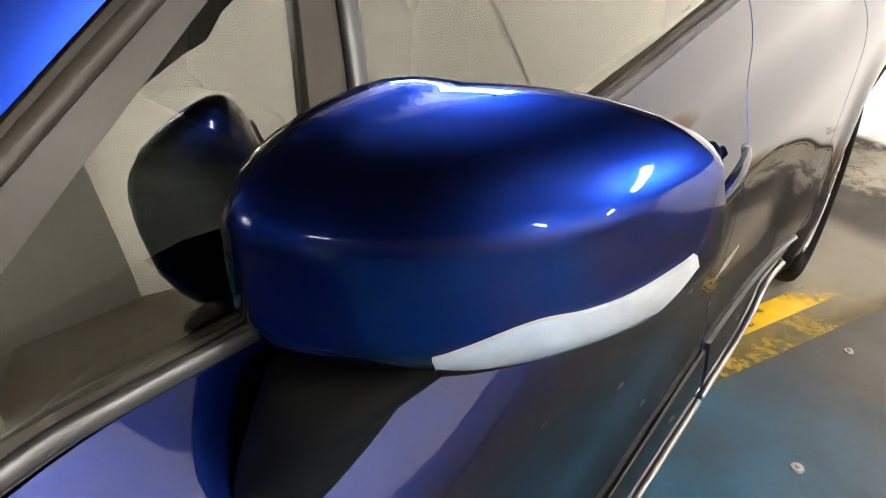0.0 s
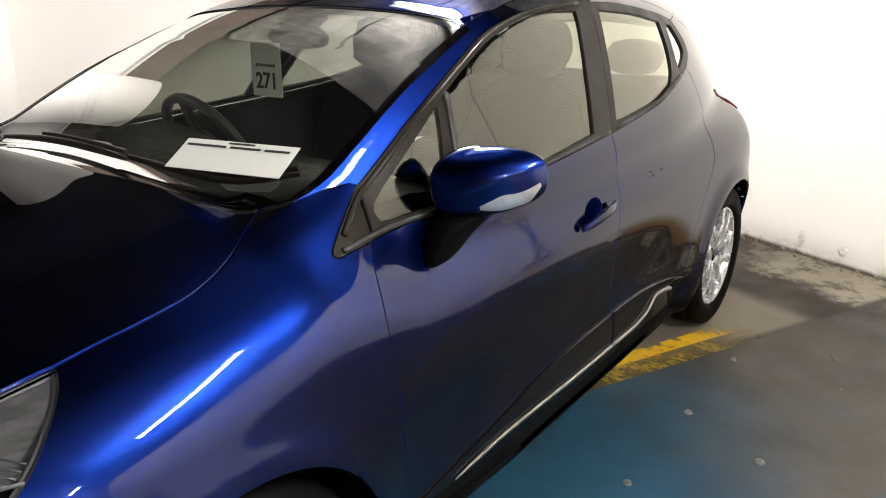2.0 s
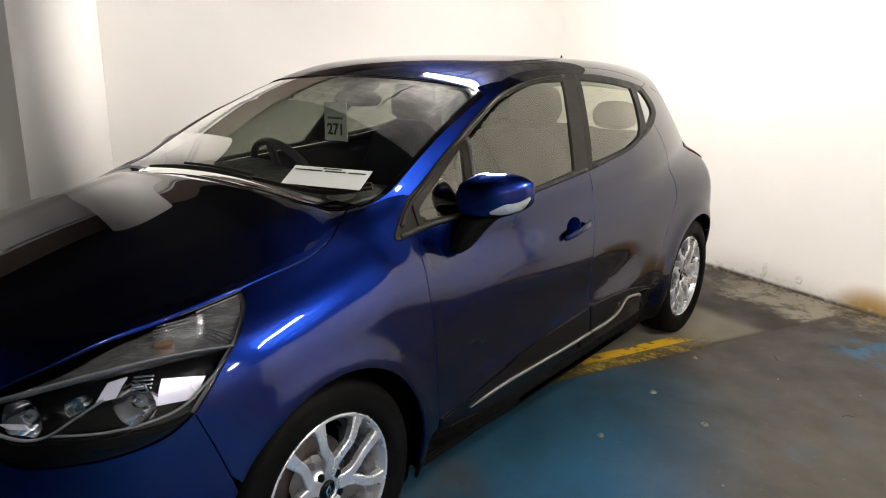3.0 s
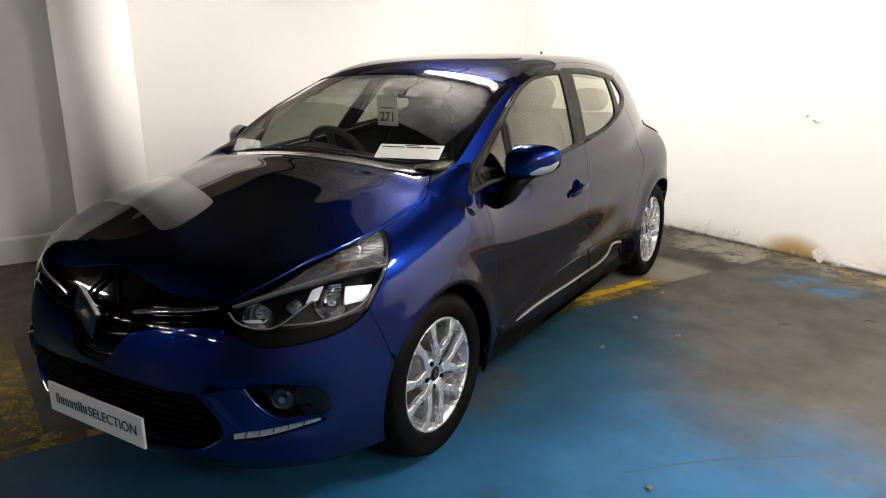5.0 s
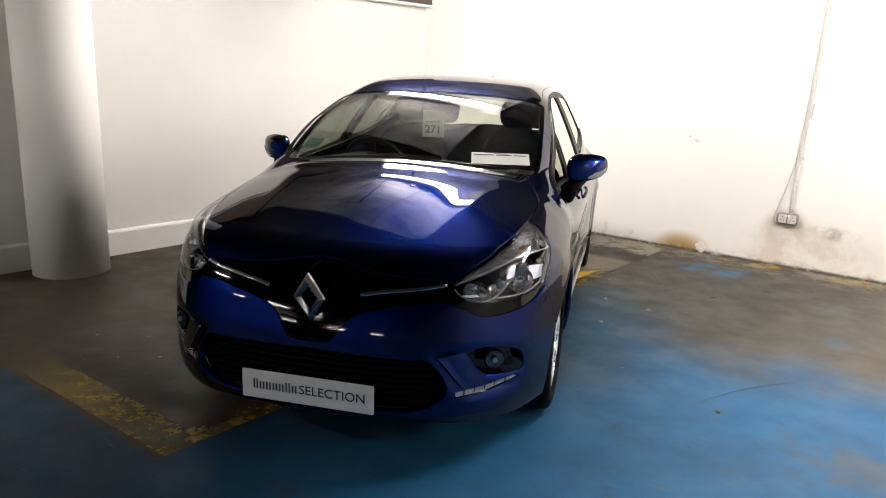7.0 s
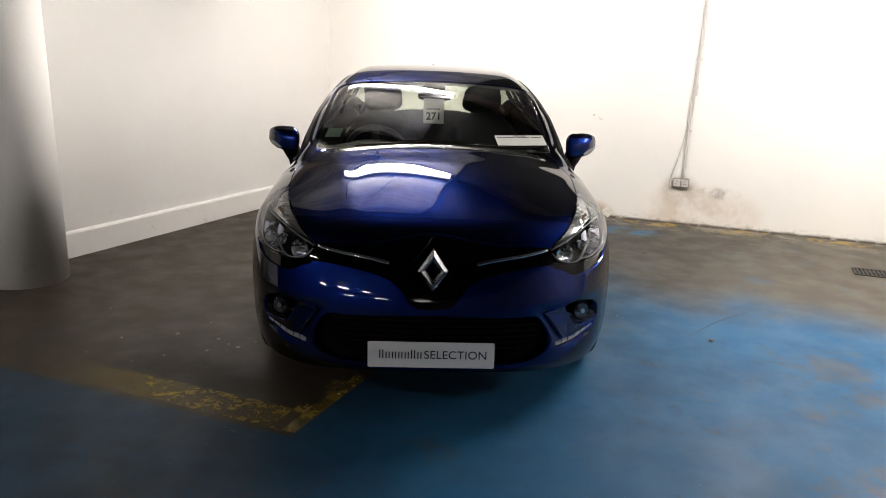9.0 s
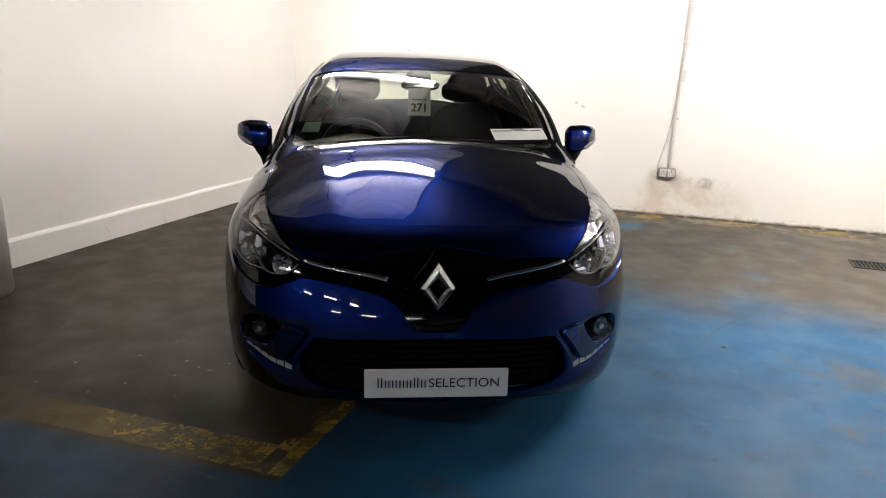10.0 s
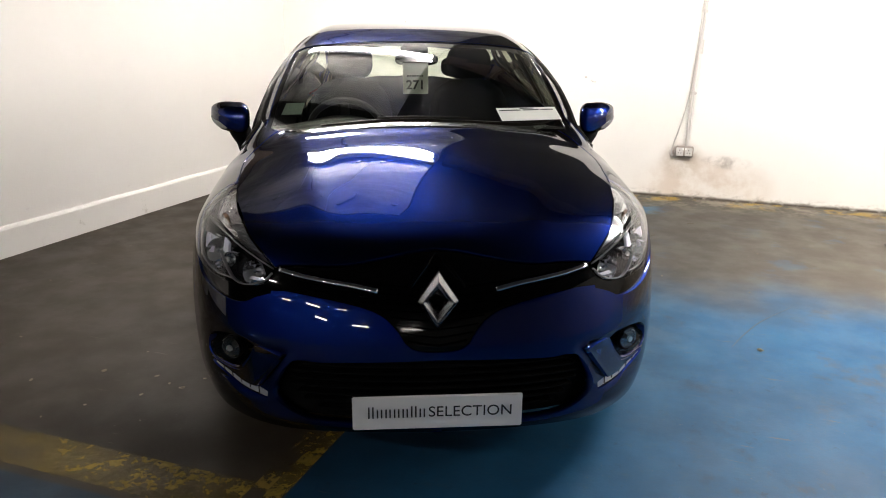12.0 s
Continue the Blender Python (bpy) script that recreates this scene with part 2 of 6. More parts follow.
stain = fl.span(fl.noise(1.9, 6, 0.62), 0.60, 0.72, 0.0, 0.4)
tone = fl.mix(stain, tone, (0.028, 0.026, 0.023))
fleck = fl.calc("MULTIPLY", fl.span(fl.noise(48, 3, 0.6), 0.70, 0.74), fl.span(fl.noise(2.2, 4), 0.45, 0.6, 0.15, 0.8))
tone = fl.mix(fleck, tone, (0.20, 0.18, 0.15))
scrape = fl.calc("MULTIPLY", fl.span(fl.noise(6, 6, 0.6, (1, 9, 1)), 0.64, 0.70), fl.span(fl.noise(1.3, 3), 0.5, 0.62, 0.0, 0.5))
tone = fl.mix(scrape, tone, (0.13, 0.115, 0.095))
grimy = fl.span(fl.noise(11, 7, 0.72), 0.60, 0.70, 0.0, 0.35)
tone = fl.mix(grimy, tone, (0.016, 0.0145, 0.012))
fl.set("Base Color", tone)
fl.set("Roughness", fl.span(fl.noise(4.0, 5), 0.3, 0.7, 0.46, 0.66))
fl.bump(fl.calc("ADD", fl.noise(90, 4), fl.calc("MULTIPLY", mid, 1.5)), 0.10, 0.006)

ye = Nodes("yellow", 0.55)
y = ye.xyz("Y")
fade = ye.span(y, 1.2, 2.1)
ye.set("Base Color", ye.mix(fade, ye.mix(ye.noise(20, 5), (0.16, 0.11, 0.03), (0.30, 0.20, 0.03)), ye.mix(ye.noise(20, 5), (0.50, 0.30, 0.008), (0.68, 0.43, 0.012))))
wear = ye.calc("ADD", ye.noise(9, 7, 0.7), ye.calc("MULTIPLY", ye.noise(45, 4), 0.3))
ye.set("Alpha", ye.calc("MULTIPLY", ye.span(wear, ye.span(y, -1.0, 2.6, 0.62, 0.52), ye.span(y, -1.0, 2.6, 0.76, 0.62)), ye.calc("MULTIPLY", ye.span(ye.xyz("X"), -2.3, -0.8), ye.span(ye.calc("ADD", y, ye.calc("MULTIPLY", ye.noise(12, 5, 0.7), 0.5)), 2.86, 2.58))))

ye2 = Nodes("yellow_worn", 0.6)
ye2.set("Base Color", ye2.mix(ye2.noise(24, 6), (0.12, 0.088, 0.025), (0.40, 0.275, 0.030)))
wear = ye2.calc("ADD", ye2.noise(11, 7, 0.72), ye2.calc("MULTIPLY", ye2.noise(50, 4), 0.3))
ye2.set("Alpha", ye2.calc("MULTIPLY", ye2.span(wear, 0.44, 0.84), ye2.calc("MULTIPLY", ye2.span(ye2.xyz("X"), -2.0, -0.9), ye2.span(ye2.calc("ADD", ye2.xyz("Y"), ye2.calc("MULTIPLY", ye2.noise(12, 5, 0.7), 0.5)), 2.90, 2.55))))

plain("plate", (0.86, 0.84, 0.83), 0.35, vary=0.03)
plain("paper", (0.74, 0.76, 0.72), 0.6, vary=0.03)
plain("sticker", (0.45, 0.55, 0.50), 0.6, vary=0.08)
plain("ink", (0.02, 0.02, 0.022), 0.5)
plain("plastic", (0.0028, 0.0028, 0.0028), 0.6, grain=0.1, scale=60, Specular_IOR_Level=0.05)
plain("rubber", (0.010, 0.010, 0.010), 0.55)
plain("trim", (0.016, 0.0138, 0.0105), 0.42, vary=0.1, Specular_IOR_Level=0.10)
plain("gloss_black", (0.0012, 0.0012, 0.0013), 0.06, Specular_IOR_Level=0.3)
plain("chrome", (0.70, 0.70, 0.71), 0.14, 1.0, vary=0.04)
rf = Nodes("reflector", 0.13, 0.9)
streaks = rf.noise(3.0, 3, 0.5, (5, 5, 40))
rf.set("Base Color", rf.mix(rf.span(streaks, 0.35, 0.65), (0.60, 0.60, 0.61), (0.94, 0.94, 0.95)))
rf.bump(streaks, 0.16, 0.02)
plain("bowl", (0.85, 0.85, 0.86), 0.10, 1.0, vary=0.02)
plain("silver_flat", (0.78, 0.78, 0.92), 0.25, 0.35, vary=0.02)
plain("amber", (0.30, 0.19, 0.12), 0.18, 0.6, vary=0.2)
plain("silvered", (0.9, 0.9, 0.9), 0.01, 1.0, vary=0.0)
plain("lamp_back", (0.006, 0.006, 0.007), 0.22, Specular_IOR_Level=0.2)
plain("lamp_grey", (0.22, 0.22, 0.23), 0.12, 0.3)
plain("lamp_clear", (0.46, 0.48, 0.49), 0.10, 0.45, vary=0.5, scale=28)
plain("strip_lens", (0.34, 0.36, 0.42), 0.10, 0.3, vary=0.25, scale=60)
plain("tail_lamp", (0.11, 0.008, 0.010), 0.08)
plain("alloy", (0.64, 0.65, 0.67), 0.28, 0.75, vary=0.06)
plain("tyre", (0.003, 0.0029, 0.0028), 0.6, vary=0.3, grain=0.15, Specular_IOR_Level=0.04)
plain("disc", (0.07, 0.055, 0.05), 0.45, 0.6, vary=0.3)
plain("fabric", (0.008, 0.008, 0.0085), 0.9, vary=0.3, scale=120, grain=0.1, Specular_IOR_Level=0.05)
plain("fabric_grey", (0.16, 0.16, 0.155), 0.9, vary=0.1, scale=200)
plain("dash", (0.008, 0.008, 0.008), 0.6, Specular_IOR_Level=0.12, grain=0.2, scale=80)
plain("leather", (0.012, 0.012, 0.012), 0.45, grain=0.2, scale=60)
plain("socket", (0.30, 0.265, 0.23), 0.5, vary=0.15)
plain("pipe", (0.54, 0.515, 0.49), 0.5, vary=0.1)
plain("crumb", (0.20, 0.165, 0.12), 0.85, vary=0.35, scale=60)
plain("lump", (0.70, 0.675, 0.63), 0.8, vary=0.2, scale=25, grain=0.4)
plain("chip", (0.50, 0.47, 0.44), 0.85, vary=0.2)
plain("scuff", (0.075, 0.085, 0.11), 0.6, vary=0.3)
plain("iron", (0.035, 0.033, 0.030), 0.6, 0.3, vary=0.3)
plain("fog_bowl", (0.13, 0.13, 0.13), 0.22, 1.0, vary=0.3, scale=60)
plain("emblem", (0.36, 0.36, 0.37), 0.2, 1.0, vary=0.15, scale=90)
plain("satin", (0.42, 0.41, 0.40), 0.35, 1.0, vary=0.1)
plain("stud", (0.22, 0.21, 0.20), 0.5, 0.4, vary=0.3)
plain("twig", (0.05, 0.035, 0.02), 0.8)


def glass(name, tint, ior=1.5, gain=1.0, sheen=(1, 1, 1)):
    """A single sheet: mostly clear, with the mirror gloss that Fresnel gives it."""
    m = bpy.data.materials.new(name)
    m.use_nodes = True
    t = m.node_tree
    t.nodes.clear()
    out, mix, clear, gloss, edge, power, mul = (t.nodes.new("ShaderNode" + k) for k in ("OutputMaterial", "MixShader", "BsdfTransparent", "BsdfGlossy", "LayerWeight", "Math", "Math"))
    clear.inputs[0].default_value = (*tint, 1)
    gloss.inputs["Roughness"].default_value = 0.0
    gloss.inputs["Color"].default_value = (*sheen, 1)
    edge.inputs[0].default_value = 0.5
    base = ((ior - 1) / (ior + 1)) ** 2
    power.operation, power.inputs[1].default_value = "POWER", 5.0
    mul.operation, mul.use_clamp = "MULTIPLY_ADD", True
    mul.inputs[1].default_value, mul.inputs[2].default_value = gain * (1 - base), gain * base
    t.links.new(edge.outputs["Facing"], power.inputs[0])
    t.links.new(power.outputs[0], mul.inputs[0])
    t.links.new(mul.outputs[0], mix.inputs[0])
    t.links.new(clear.outputs[0], mix.inputs[1])
    t.links.new(gloss.outputs[0], mix.inputs[2])
    t.links.new(mix.outputs[0], out.inputs[0])
    M[name] = m


glass("glass", (0.84, 0.88, 0.81), 1.52, 2.1)
glass("screen_glass", (0.86, 0.91, 0.82), 1.52, 3.2)
glass("side_glass", (0.40, 0.42, 0.37), 1.52, 2.0, (0.98, 0.97, 0.84))
glass("glass_dark", (0.10, 0.10, 0.10), 1.52, 1.9)
glass("lens", (0.95, 0.96, 0.97), 1.5, 1.0)


def part(name, bm, material, parent, label=""):
    me = bpy.data.meshes.new(name)
    bm.to_mesh(me)
    bm.free()
    me.materials.append(material)
    ob = new(name, me)
    ob.parent = parent
    if label:
        ob["label"] = label
    return ob


def block(lo, hi, bevel=0.01, turn=None, segments=2):
    bm = bmesh.new()
    mid, size = [(a + b) / 2 for a, b in zip(lo, hi)], [b - a for a, b in zip(lo, hi)]
    bmesh.ops.create_cube(bm, size=1, matrix=Matrix.Translation(mid) @ Matrix.Diagonal((*size, 1)))
    if bevel:
        bmesh.ops.bevel(bm, geom=bm.edges[:], offset=bevel, segments=segments, affect="EDGES")
    if turn is not None:
        bmesh.ops.transform(bm, matrix=turn, verts=bm.verts[:])
    return bm

# ---- room ----
CORNER = (-1.130, 4.66)
BACK_TURN = math.degrees(math.atan(-0.413))
LEFT_TURN = math.degrees(math.atan2(-1, -0.50))
ROOM = pose(*CORNER, 0, 0, 0, BACK_TURN)      # x along the back wall, -y into the room
LEFT = pose(*CORNER, 0, 0, 0, LEFT_TURN)      # x along the left wall towards the garage


def grid_box(name, lo, hi, material, m, cuts=0):
    bm = bmesh.new()
    mid, size = [(a + b) / 2 for a, b in zip(lo, hi)], [b - a for a, b in zip(lo, hi)]
    bmesh.ops.create_cube(bm, size=1, matrix=Matrix.Translation(mid) @ Matrix.Diagonal((*size, 1)))
    ob = part(name, bm, material, None)
    ob.matrix_basis = m
    return ob


tagged(grid_box("floor", (-20, -30, -0.2), (24, 6, 0), M["floor"], ROOM), "worn concrete floor with patchy blue paint and shade coloured in around the car", "floor", kind="structure")
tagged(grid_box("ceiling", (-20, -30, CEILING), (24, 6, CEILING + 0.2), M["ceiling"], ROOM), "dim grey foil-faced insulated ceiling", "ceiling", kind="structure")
tagged(grid_box("wall_back", (-0.3, 0, 0), (9.9, 0.25, CEILING), M["wall_back"], ROOM), "white painted wall stained along its foot", "wall", kind="structure")
tagged(grid_box("wall_left", (0, -0.25, 0), (5.3, 0, CEILING), M["wall"], LEFT), "white painted wall with a low plinth", "wall", kind="structure")
tagged(grid_box("wall_right", (9.6, -26, 0), (9.85, 0.2, CEILING), M["wall_grey"], ROOM), "plain far wall, out of view", "wall", kind="structure")
tagged(grid_box("wall_far", (-15, -26.2, 0), (15, -26, CEILING), M["wall_dim"], ROOM), "plain far wall, out of view", "wall", kind="structure")
tagged(grid_box("wall_side", (-15.2, -30, 0), (-15, 0, CEILING), M["wall_dim"], ROOM), "plain far wall, out of view", "wall", kind="structure")
col = bmesh.new()
bmesh.ops.create_cone(col, cap_ends=True, segments=64, radius1=0.25, radius2=0.25, depth=CEILING, matrix=Matrix.Translation((-2.68, 1.06, CEILING / 2)))
for f in col.faces:
    f.smooth = len(f.verts) == 4
tagged(part("column", col, M["wall"], None), "round white painted concrete column", "column", kind="structure")
pl = bmesh.new()
rows = []
N = 90
for i in range(N + 1):
    x = 5.3 * i / N
    w = 0.004 * noise.noise((x * 2.3, 0, 0))
    rows.append([pl.verts.new((x, y, z)) for y, z in ((0.002, 0.0), (0.032 + w, 0.0), (0.030 + w, 0.175 + w), (0.022 + w, 0.188 + w), (0.002, 0.196 + 2 * w))])
for a, b in zip(rows[:-1], rows[1:]):
    for j in range(4):
        pl.faces.new((a[j], b[j], b[j + 1], a[j + 1]))
bmesh.ops.recalc_face_normals(pl, faces=pl.faces[:])
plinth = part("plinth", pl, M["wall"], None)
plinth.matrix_basis = LEFT
tagged(plinth, "low white painted plinth along the wall", "plinth", kind="structure")
trunk = part("trunking", block((0.02, 0.0, 2.10), (5.2, 0.115, 2.125), 0.004), M["batten"], None)
trunk.matrix_basis = LEFT
tagged(trunk, "pale cable ledge along the foot of the beam", "trunking")
soffit = part("bulkhead_beam", block((0.02, 0.0, 2.127), (5.3, 0.10, CEILING), 0.004), M["beam"], None)
soffit.matrix_basis = LEFT
tagged(soffit, "dark brown beam under the ceiling", "beam", kind="structure")

# tubes in a row along the back wall and further rows in the garage beyond
def room_spot(u, v):
    q = ROOM @ Vector((u, -v, 0))
    return q.x, q.y


for u in (1.72, 5.03, 8.35):
    tube_light(*room_spot(u, 2.13), BACK_TURN, 1.25)
for v, row in ((18.0, (1.4, 4.7, 8.0)),):
    for u in row:
        tube_light(*room_spot(u, v), BACK_TURN, 1.25, glow="tube_weak")
for u, v, length in ((1.2, 14.0, 1.25), (3.2, 14.0, 0.6), (-2.0, 15.0, 1.25)):
    tube_light(*room_spot(u, v), BACK_TURN, length, glow="tube_weak")
# added fill tube to the right, brightens the wing and column
tube_light(*room_spot(8.0, 3.9), BACK_TURN, 1.25)
# weaker fill tube, also added, for the column's left and the bumper
tube_light(*room_spot(-0.3, 8.2), BACK_TURN, 1.25, glow="tube_fill")

boards = bmesh.new()
for i in range(4):
    for j in range(3):
        piece_lo, piece_hi = (0.02 + 0.58 * i, -0.02 - 1.0 * (j + 1) + 0.006, CEILING - 0.03), (0.02 + 0.58 * (i + 1) - 0.006, -0.02 - 1.0 * j, CEILING - 0.004)
        m = Matrix.Translation([(a + b) / 2 for a, b in zip(piece_lo, piece_hi)]) @ Matrix.Diagonal([b - a for a, b in zip(piece_lo, piece_hi)] + [1])
        bmesh.ops.create_cube(boards, size=1, matrix=m)
        for k in range(4):
            c = (piece_lo[0] + (0.12 if k % 2 else 0.46), piece_lo[1] + (0.2 if k < 2 else 0.75), CEILING - 0.034)
            bmesh.ops.create_cone(boards, cap_ends=True, segments=12, radius1=0.03, radius2=0.03, depth=0.008, matrix=Matrix.Translation(c))
cb = part("ceiling_boards", boards, M["board"], None)
cb.matrix_basis = ROOM
tagged(cb, "wrinkled foil-faced insulation boards fixed under the ceiling", "ceiling", kind="structure")
tray = part("cable_tray", block((2.42, -2.22, CEILING - 0.12), (4.35, -2.05, CEILING - 0.05), 0.008), M["beam"], None)
tray.matrix_basis = ROOM
tagged(tray, "dark cable tray under the ceiling in line with the tubes", "cable tray")


# ---- the car's outer surface: one smooth closed form that all body panels are cut from ----
class Spline:
    """Natural cubic spline through a few knots."""

    def __init__(self, *knots):
        self.x = np.array([k[0] for k in knots], float)
        self.y = np.array([k[1] for k in knots], float)
        n, h = len(knots), np.diff(self.x)
        a, b = np.zeros((n, n)), np.zeros(n)
        a[0, 0] = a[-1, -1] = 1
        for i in range(1, n - 1):
            a[i, i - 1:i + 2] = h[i - 1], 2 * (h[i - 1] + h[i]), h[i]
            b[i] = 6 * ((self.y[i + 1] - self.y[i]) / h[i] - (self.y[i] - self.y[i - 1]) / h[i - 1])
        self.m, self.h = np.linalg.solve(a, b), h

    def __call__(self, v):
        v = np.clip(v, self.x[0], self.x[-1])
        i = np.clip(np.searchsorted(self.x, v) - 1, 0, len(self.h) - 1)
        h, l, r = self.h[i], self.x[i + 1] - v, v - self.x[i]
        return (self.m[i] * l ** 3 + self.m[i + 1] * r ** 3) / (6 * h) + (self.y[i] / h - self.m[i] * h / 6) * l + (self.y[i + 1] / h - self.m[i + 1] * h / 6) * r


def smax(a, b, k):
    h = np.maximum(k - np.abs(a - b), 0) / k
    return np.maximum(a, b) + h * h * k / 4


def smin(a, b, k):
    return -smax(-a, -b, k)


def bump(v, c, w):
    return np.exp(-((v - c) / w) ** 2)


def step(v, a, b):
    v = np.clip((v - a) / (b - a), 0, 1)
    return v * v * (3 - 2 * v)


SPINE = Spline((-0.9, 0.60), (-0.78, 0.742), (-0.66, 0.816), (-0.45, 0.882), (-0.2, 0.948), (-0.05, 0.984), (0.05, 1.0065), (0.15, 1.0265), (0.24, 1.0435), (0.34, 1.03), (0.5, 1.0), (0.9, 0.99), (2.0, 1.02), (3.3, 1.02))
WIDTH = Spline((-0.9, 0.80), (-0.5, 0.838), (-0.2, 0.862), (0.05, 0.866), (0.5, 0.846), (1.0, 0.842), (1.7, 0.848), (2.3, 0.862), (2.65, 0.868), (2.95, 0.838), (3.3, 0.74))
FLANK = Spline((0.1, -0.07), (0.2, -0.035), (0.32, -0.006), (0.45, 0.0), (0.6, -0.002), (0.74, -0.008), (0.85, -0.02), (0.93, -0.042), (1.0, -0.075), (1.1, -0.13))
NOSE = Spline((0.1, -0.72), (0.2, -0.79), (0.28, -0.825), (0.36, -0.835), (0.5, -0.833), (0.6, -0.809), (0.7, -0.776), (0.8, -0.72), (1.0, -0.5))
ROOF = Spline((0.8, 1.32), (1.05, 1.392), (1.3, 1.428), (1.6, 1.446), (2.0, 1.444), (2.4, 1.424), (2.8, 1.385), (3.0, 1.355), (3.2, 1.32))
TAIL = Spline((0.2, 3.12), (0.4, 3.2), (0.6, 3.21), (0.8, 3.2), (1.0, 3.12), (1.1, 3.04), (1.35, 2.86), (1.5, 2.76))


def lower(x, y, z):
    ridge = 0.47 + 0.22 * y
    crown = SPINE(y) - (0.10 + 0.05 * step(y, -0.5, 0.15)) * x ** 2 - 0.10 * np.maximum(x - 0.45, 0) ** 2 + 0.005 * bump(x, ridge, 0.07) * step(y, -0.75, -0.5)
    arch = np.minimum(np.hypot(y, z - 0.315), np.hypot(y - 2.589, z - 0.305))
    flank = WIDTH(y) + FLANK(z) + 0.014 * bump(arch, 0.355, 0.05) - 0.014 * bump(z, 0.50 + 0.06 * (y - 1), 0.10) * step(y, 0.35, 0.7) * (1 - step(y, 1.7, 2.1))
    hem = 0.328 + 0.06 * step(y, 1.62, 1.78)
    flank = flank - 1.7 * np.clip(hem - z, 0, 0.14) * step(y, 0.37, 0.52) * (1 - step(y, 1.95, 2.2))
    nose = NOSE(z) + 0.22 * x ** 2 + 0.75 * x ** 5
    blade = 0.46 + 0.55 * (0.44 - z)
    nose = nose + 0.020 * step(x, blade - 0.01, blade + 0.06) * step(z, 0.52, 0.46) * step(z, 0.30, 0.34) * step(x, 0.80, 0.68)
    nose = nose - 0.012 * bump(z, 0.245, 0.035) * step(x, 0.78, 0.5)
    tail = TAIL(z) - 0.16 * x ** 2 - 0.5 * x ** 6
    f = smax(z - crown, x - flank, 0.16)
    f = smax(f, nose - y, 0.10)
    f = smax(f, y - tail, 0.12)
    return smax(f, 0.16 - z, 0.05)


def upper(x, y, z):
    roof = ROOF(y) - 0.07 * x ** 2 - 0.35 * x ** 6
    h = smax(z - 0.95, 0 * z, 0.06)
    flank = 0.80 - 0.42 * h - 0.25 * h ** 2 - 0.25 * np.maximum(0.95 - y, 0) ** 2 - 0.15 * np.maximum(y - 1.9, 0) ** 2
    screen = (z - 0.985 - 0.490 * (y - 0.235 - 0.22 * x ** 2) + 0.13 * (y - 0.25) * (y - 1.1)) * 0.893
    tail = (y - TAIL(z) + 0.25 * x ** 2) * 0.8
    f = smax(z - roof, x - flank, 0.10)
    f = smax(f, screen, 0.05)
    return smax(f, tail, 0.08)


def body(p):
    x, y, z = np.abs(p[..., 0]), p[..., 1], p[..., 2]
    return smin(lower(x, y, z), upper(x, y, z), 0.03 + 0.12 * bump(y, 0.36, 0.15) * step(x, 0.52, 0.68))


def slope(p, e=0.002, f=None):
    f = f or body
    g = np.stack([f(p + e * np.eye(3)[i]) - f(p - e * np.eye(3)[i]) for i in range(3)], -1)
    return g / np.linalg.norm(g, axis=-1, keepdims=True)


def meet(start, way, reach=3.0, steps=150, f=None):
    """Where rays first meet the body."""
    f = f or body
    s = np.linspace(0, reach, steps)
    lo, hi = np.full(len(start), np.nan), np.full(len(start), np.nan)
    before = f(start)
    for a, b in zip(s[:-1], s[1:]):
        now = f(start + b * way)
        hit = np.isnan(lo) & (before > 0) & (now <= 0)
        lo[hit], hi[hit] = a, b
        before = now
    near = np.where(np.isnan(lo))[0]
    if len(near):
        best = np.argmin([f(start[near] + b * way[near]) for b in s], 0)
        lo[near] = hi[near] = s[best]
    for _ in range(22):
        mid = (lo + hi) / 2
        inside = f(start + mid[:, None] * way) <= 0
        hi, lo = np.where(inside, mid, hi), np.where(inside, lo, mid)
    return start + hi[:, None] * way


SWEEP_MID, SWEEP_TURN = np.array((0.875, 0.685, 1.02)), np.array(((1.3512, -0.4868, 0.0775), (-0.4382, 1.3453, -0.0058), (0.1209, -0.1861, 0.9071)))


def mirror_form(p):
    """The housing of the left wing mirror, swept back towards its outer end."""
    p = (p - SWEEP_MID - (-0.0017, 0.0031, 0.0011)) @ SWEEP_TURN.T + SWEEP_MID
    x, y, z = p[..., 0], p[..., 1], p[..., 2]
    out = np.clip((x - 0.85) / 0.135, 0, 1.2)
    mid, half = 1.0155 + 0.0185 * out, 0.0640 - 0.013 * out ** 1.5
    a = np.abs(np.where(x > 0.835, (x - 0.835) / 0.161, (x - 0.835) / 0.066)) ** np.where(x > 0.835, 3.2, 2.0)
    b = np.abs(np.where(y < 0.695, (0.695 - y) / 0.118, (y - 0.695) / 0.075)) ** 2.05
    c = np.abs((z - mid) / half) ** 3.4
    f = ((a + b + c + 1e-9) ** (1 / 2.4) - 1) * 0.07
    f = f + 0.0022 * step(mid - z + 0.25 * (x - 0.9), -0.004, 0.004) * 0.6
    return smax(f, y - 0.718 - 0.06 * (x - 0.88), 0.03)


# ---- cutting panels out of the body ----
from mathutils.geometry import delaunay_2d_cdt


class Flat:
    """A straight way of looking at the body: d points from the body to the eye."""

    def __init__(self, *d):
        self.d = np.array(d, float) / np.linalg.norm(d)
        up = np.array((0, 0, 1.0)) if abs(self.d[2]) < 0.95 else np.array((0, 1.0, 0))
        self.u = np.cross(up, self.d)
        self.u /= np.linalg.norm(self.u)
        self.v = np.cross(self.d, self.u)

    def flat(self, p):
        return np.stack([p @ self.u, p @ self.v], -1)

    def rays(self, q):
        return q[:, :1] * self.u + q[:, 1:] * self.v + 4 * self.d, np.tile(-self.d, (len(q), 1))


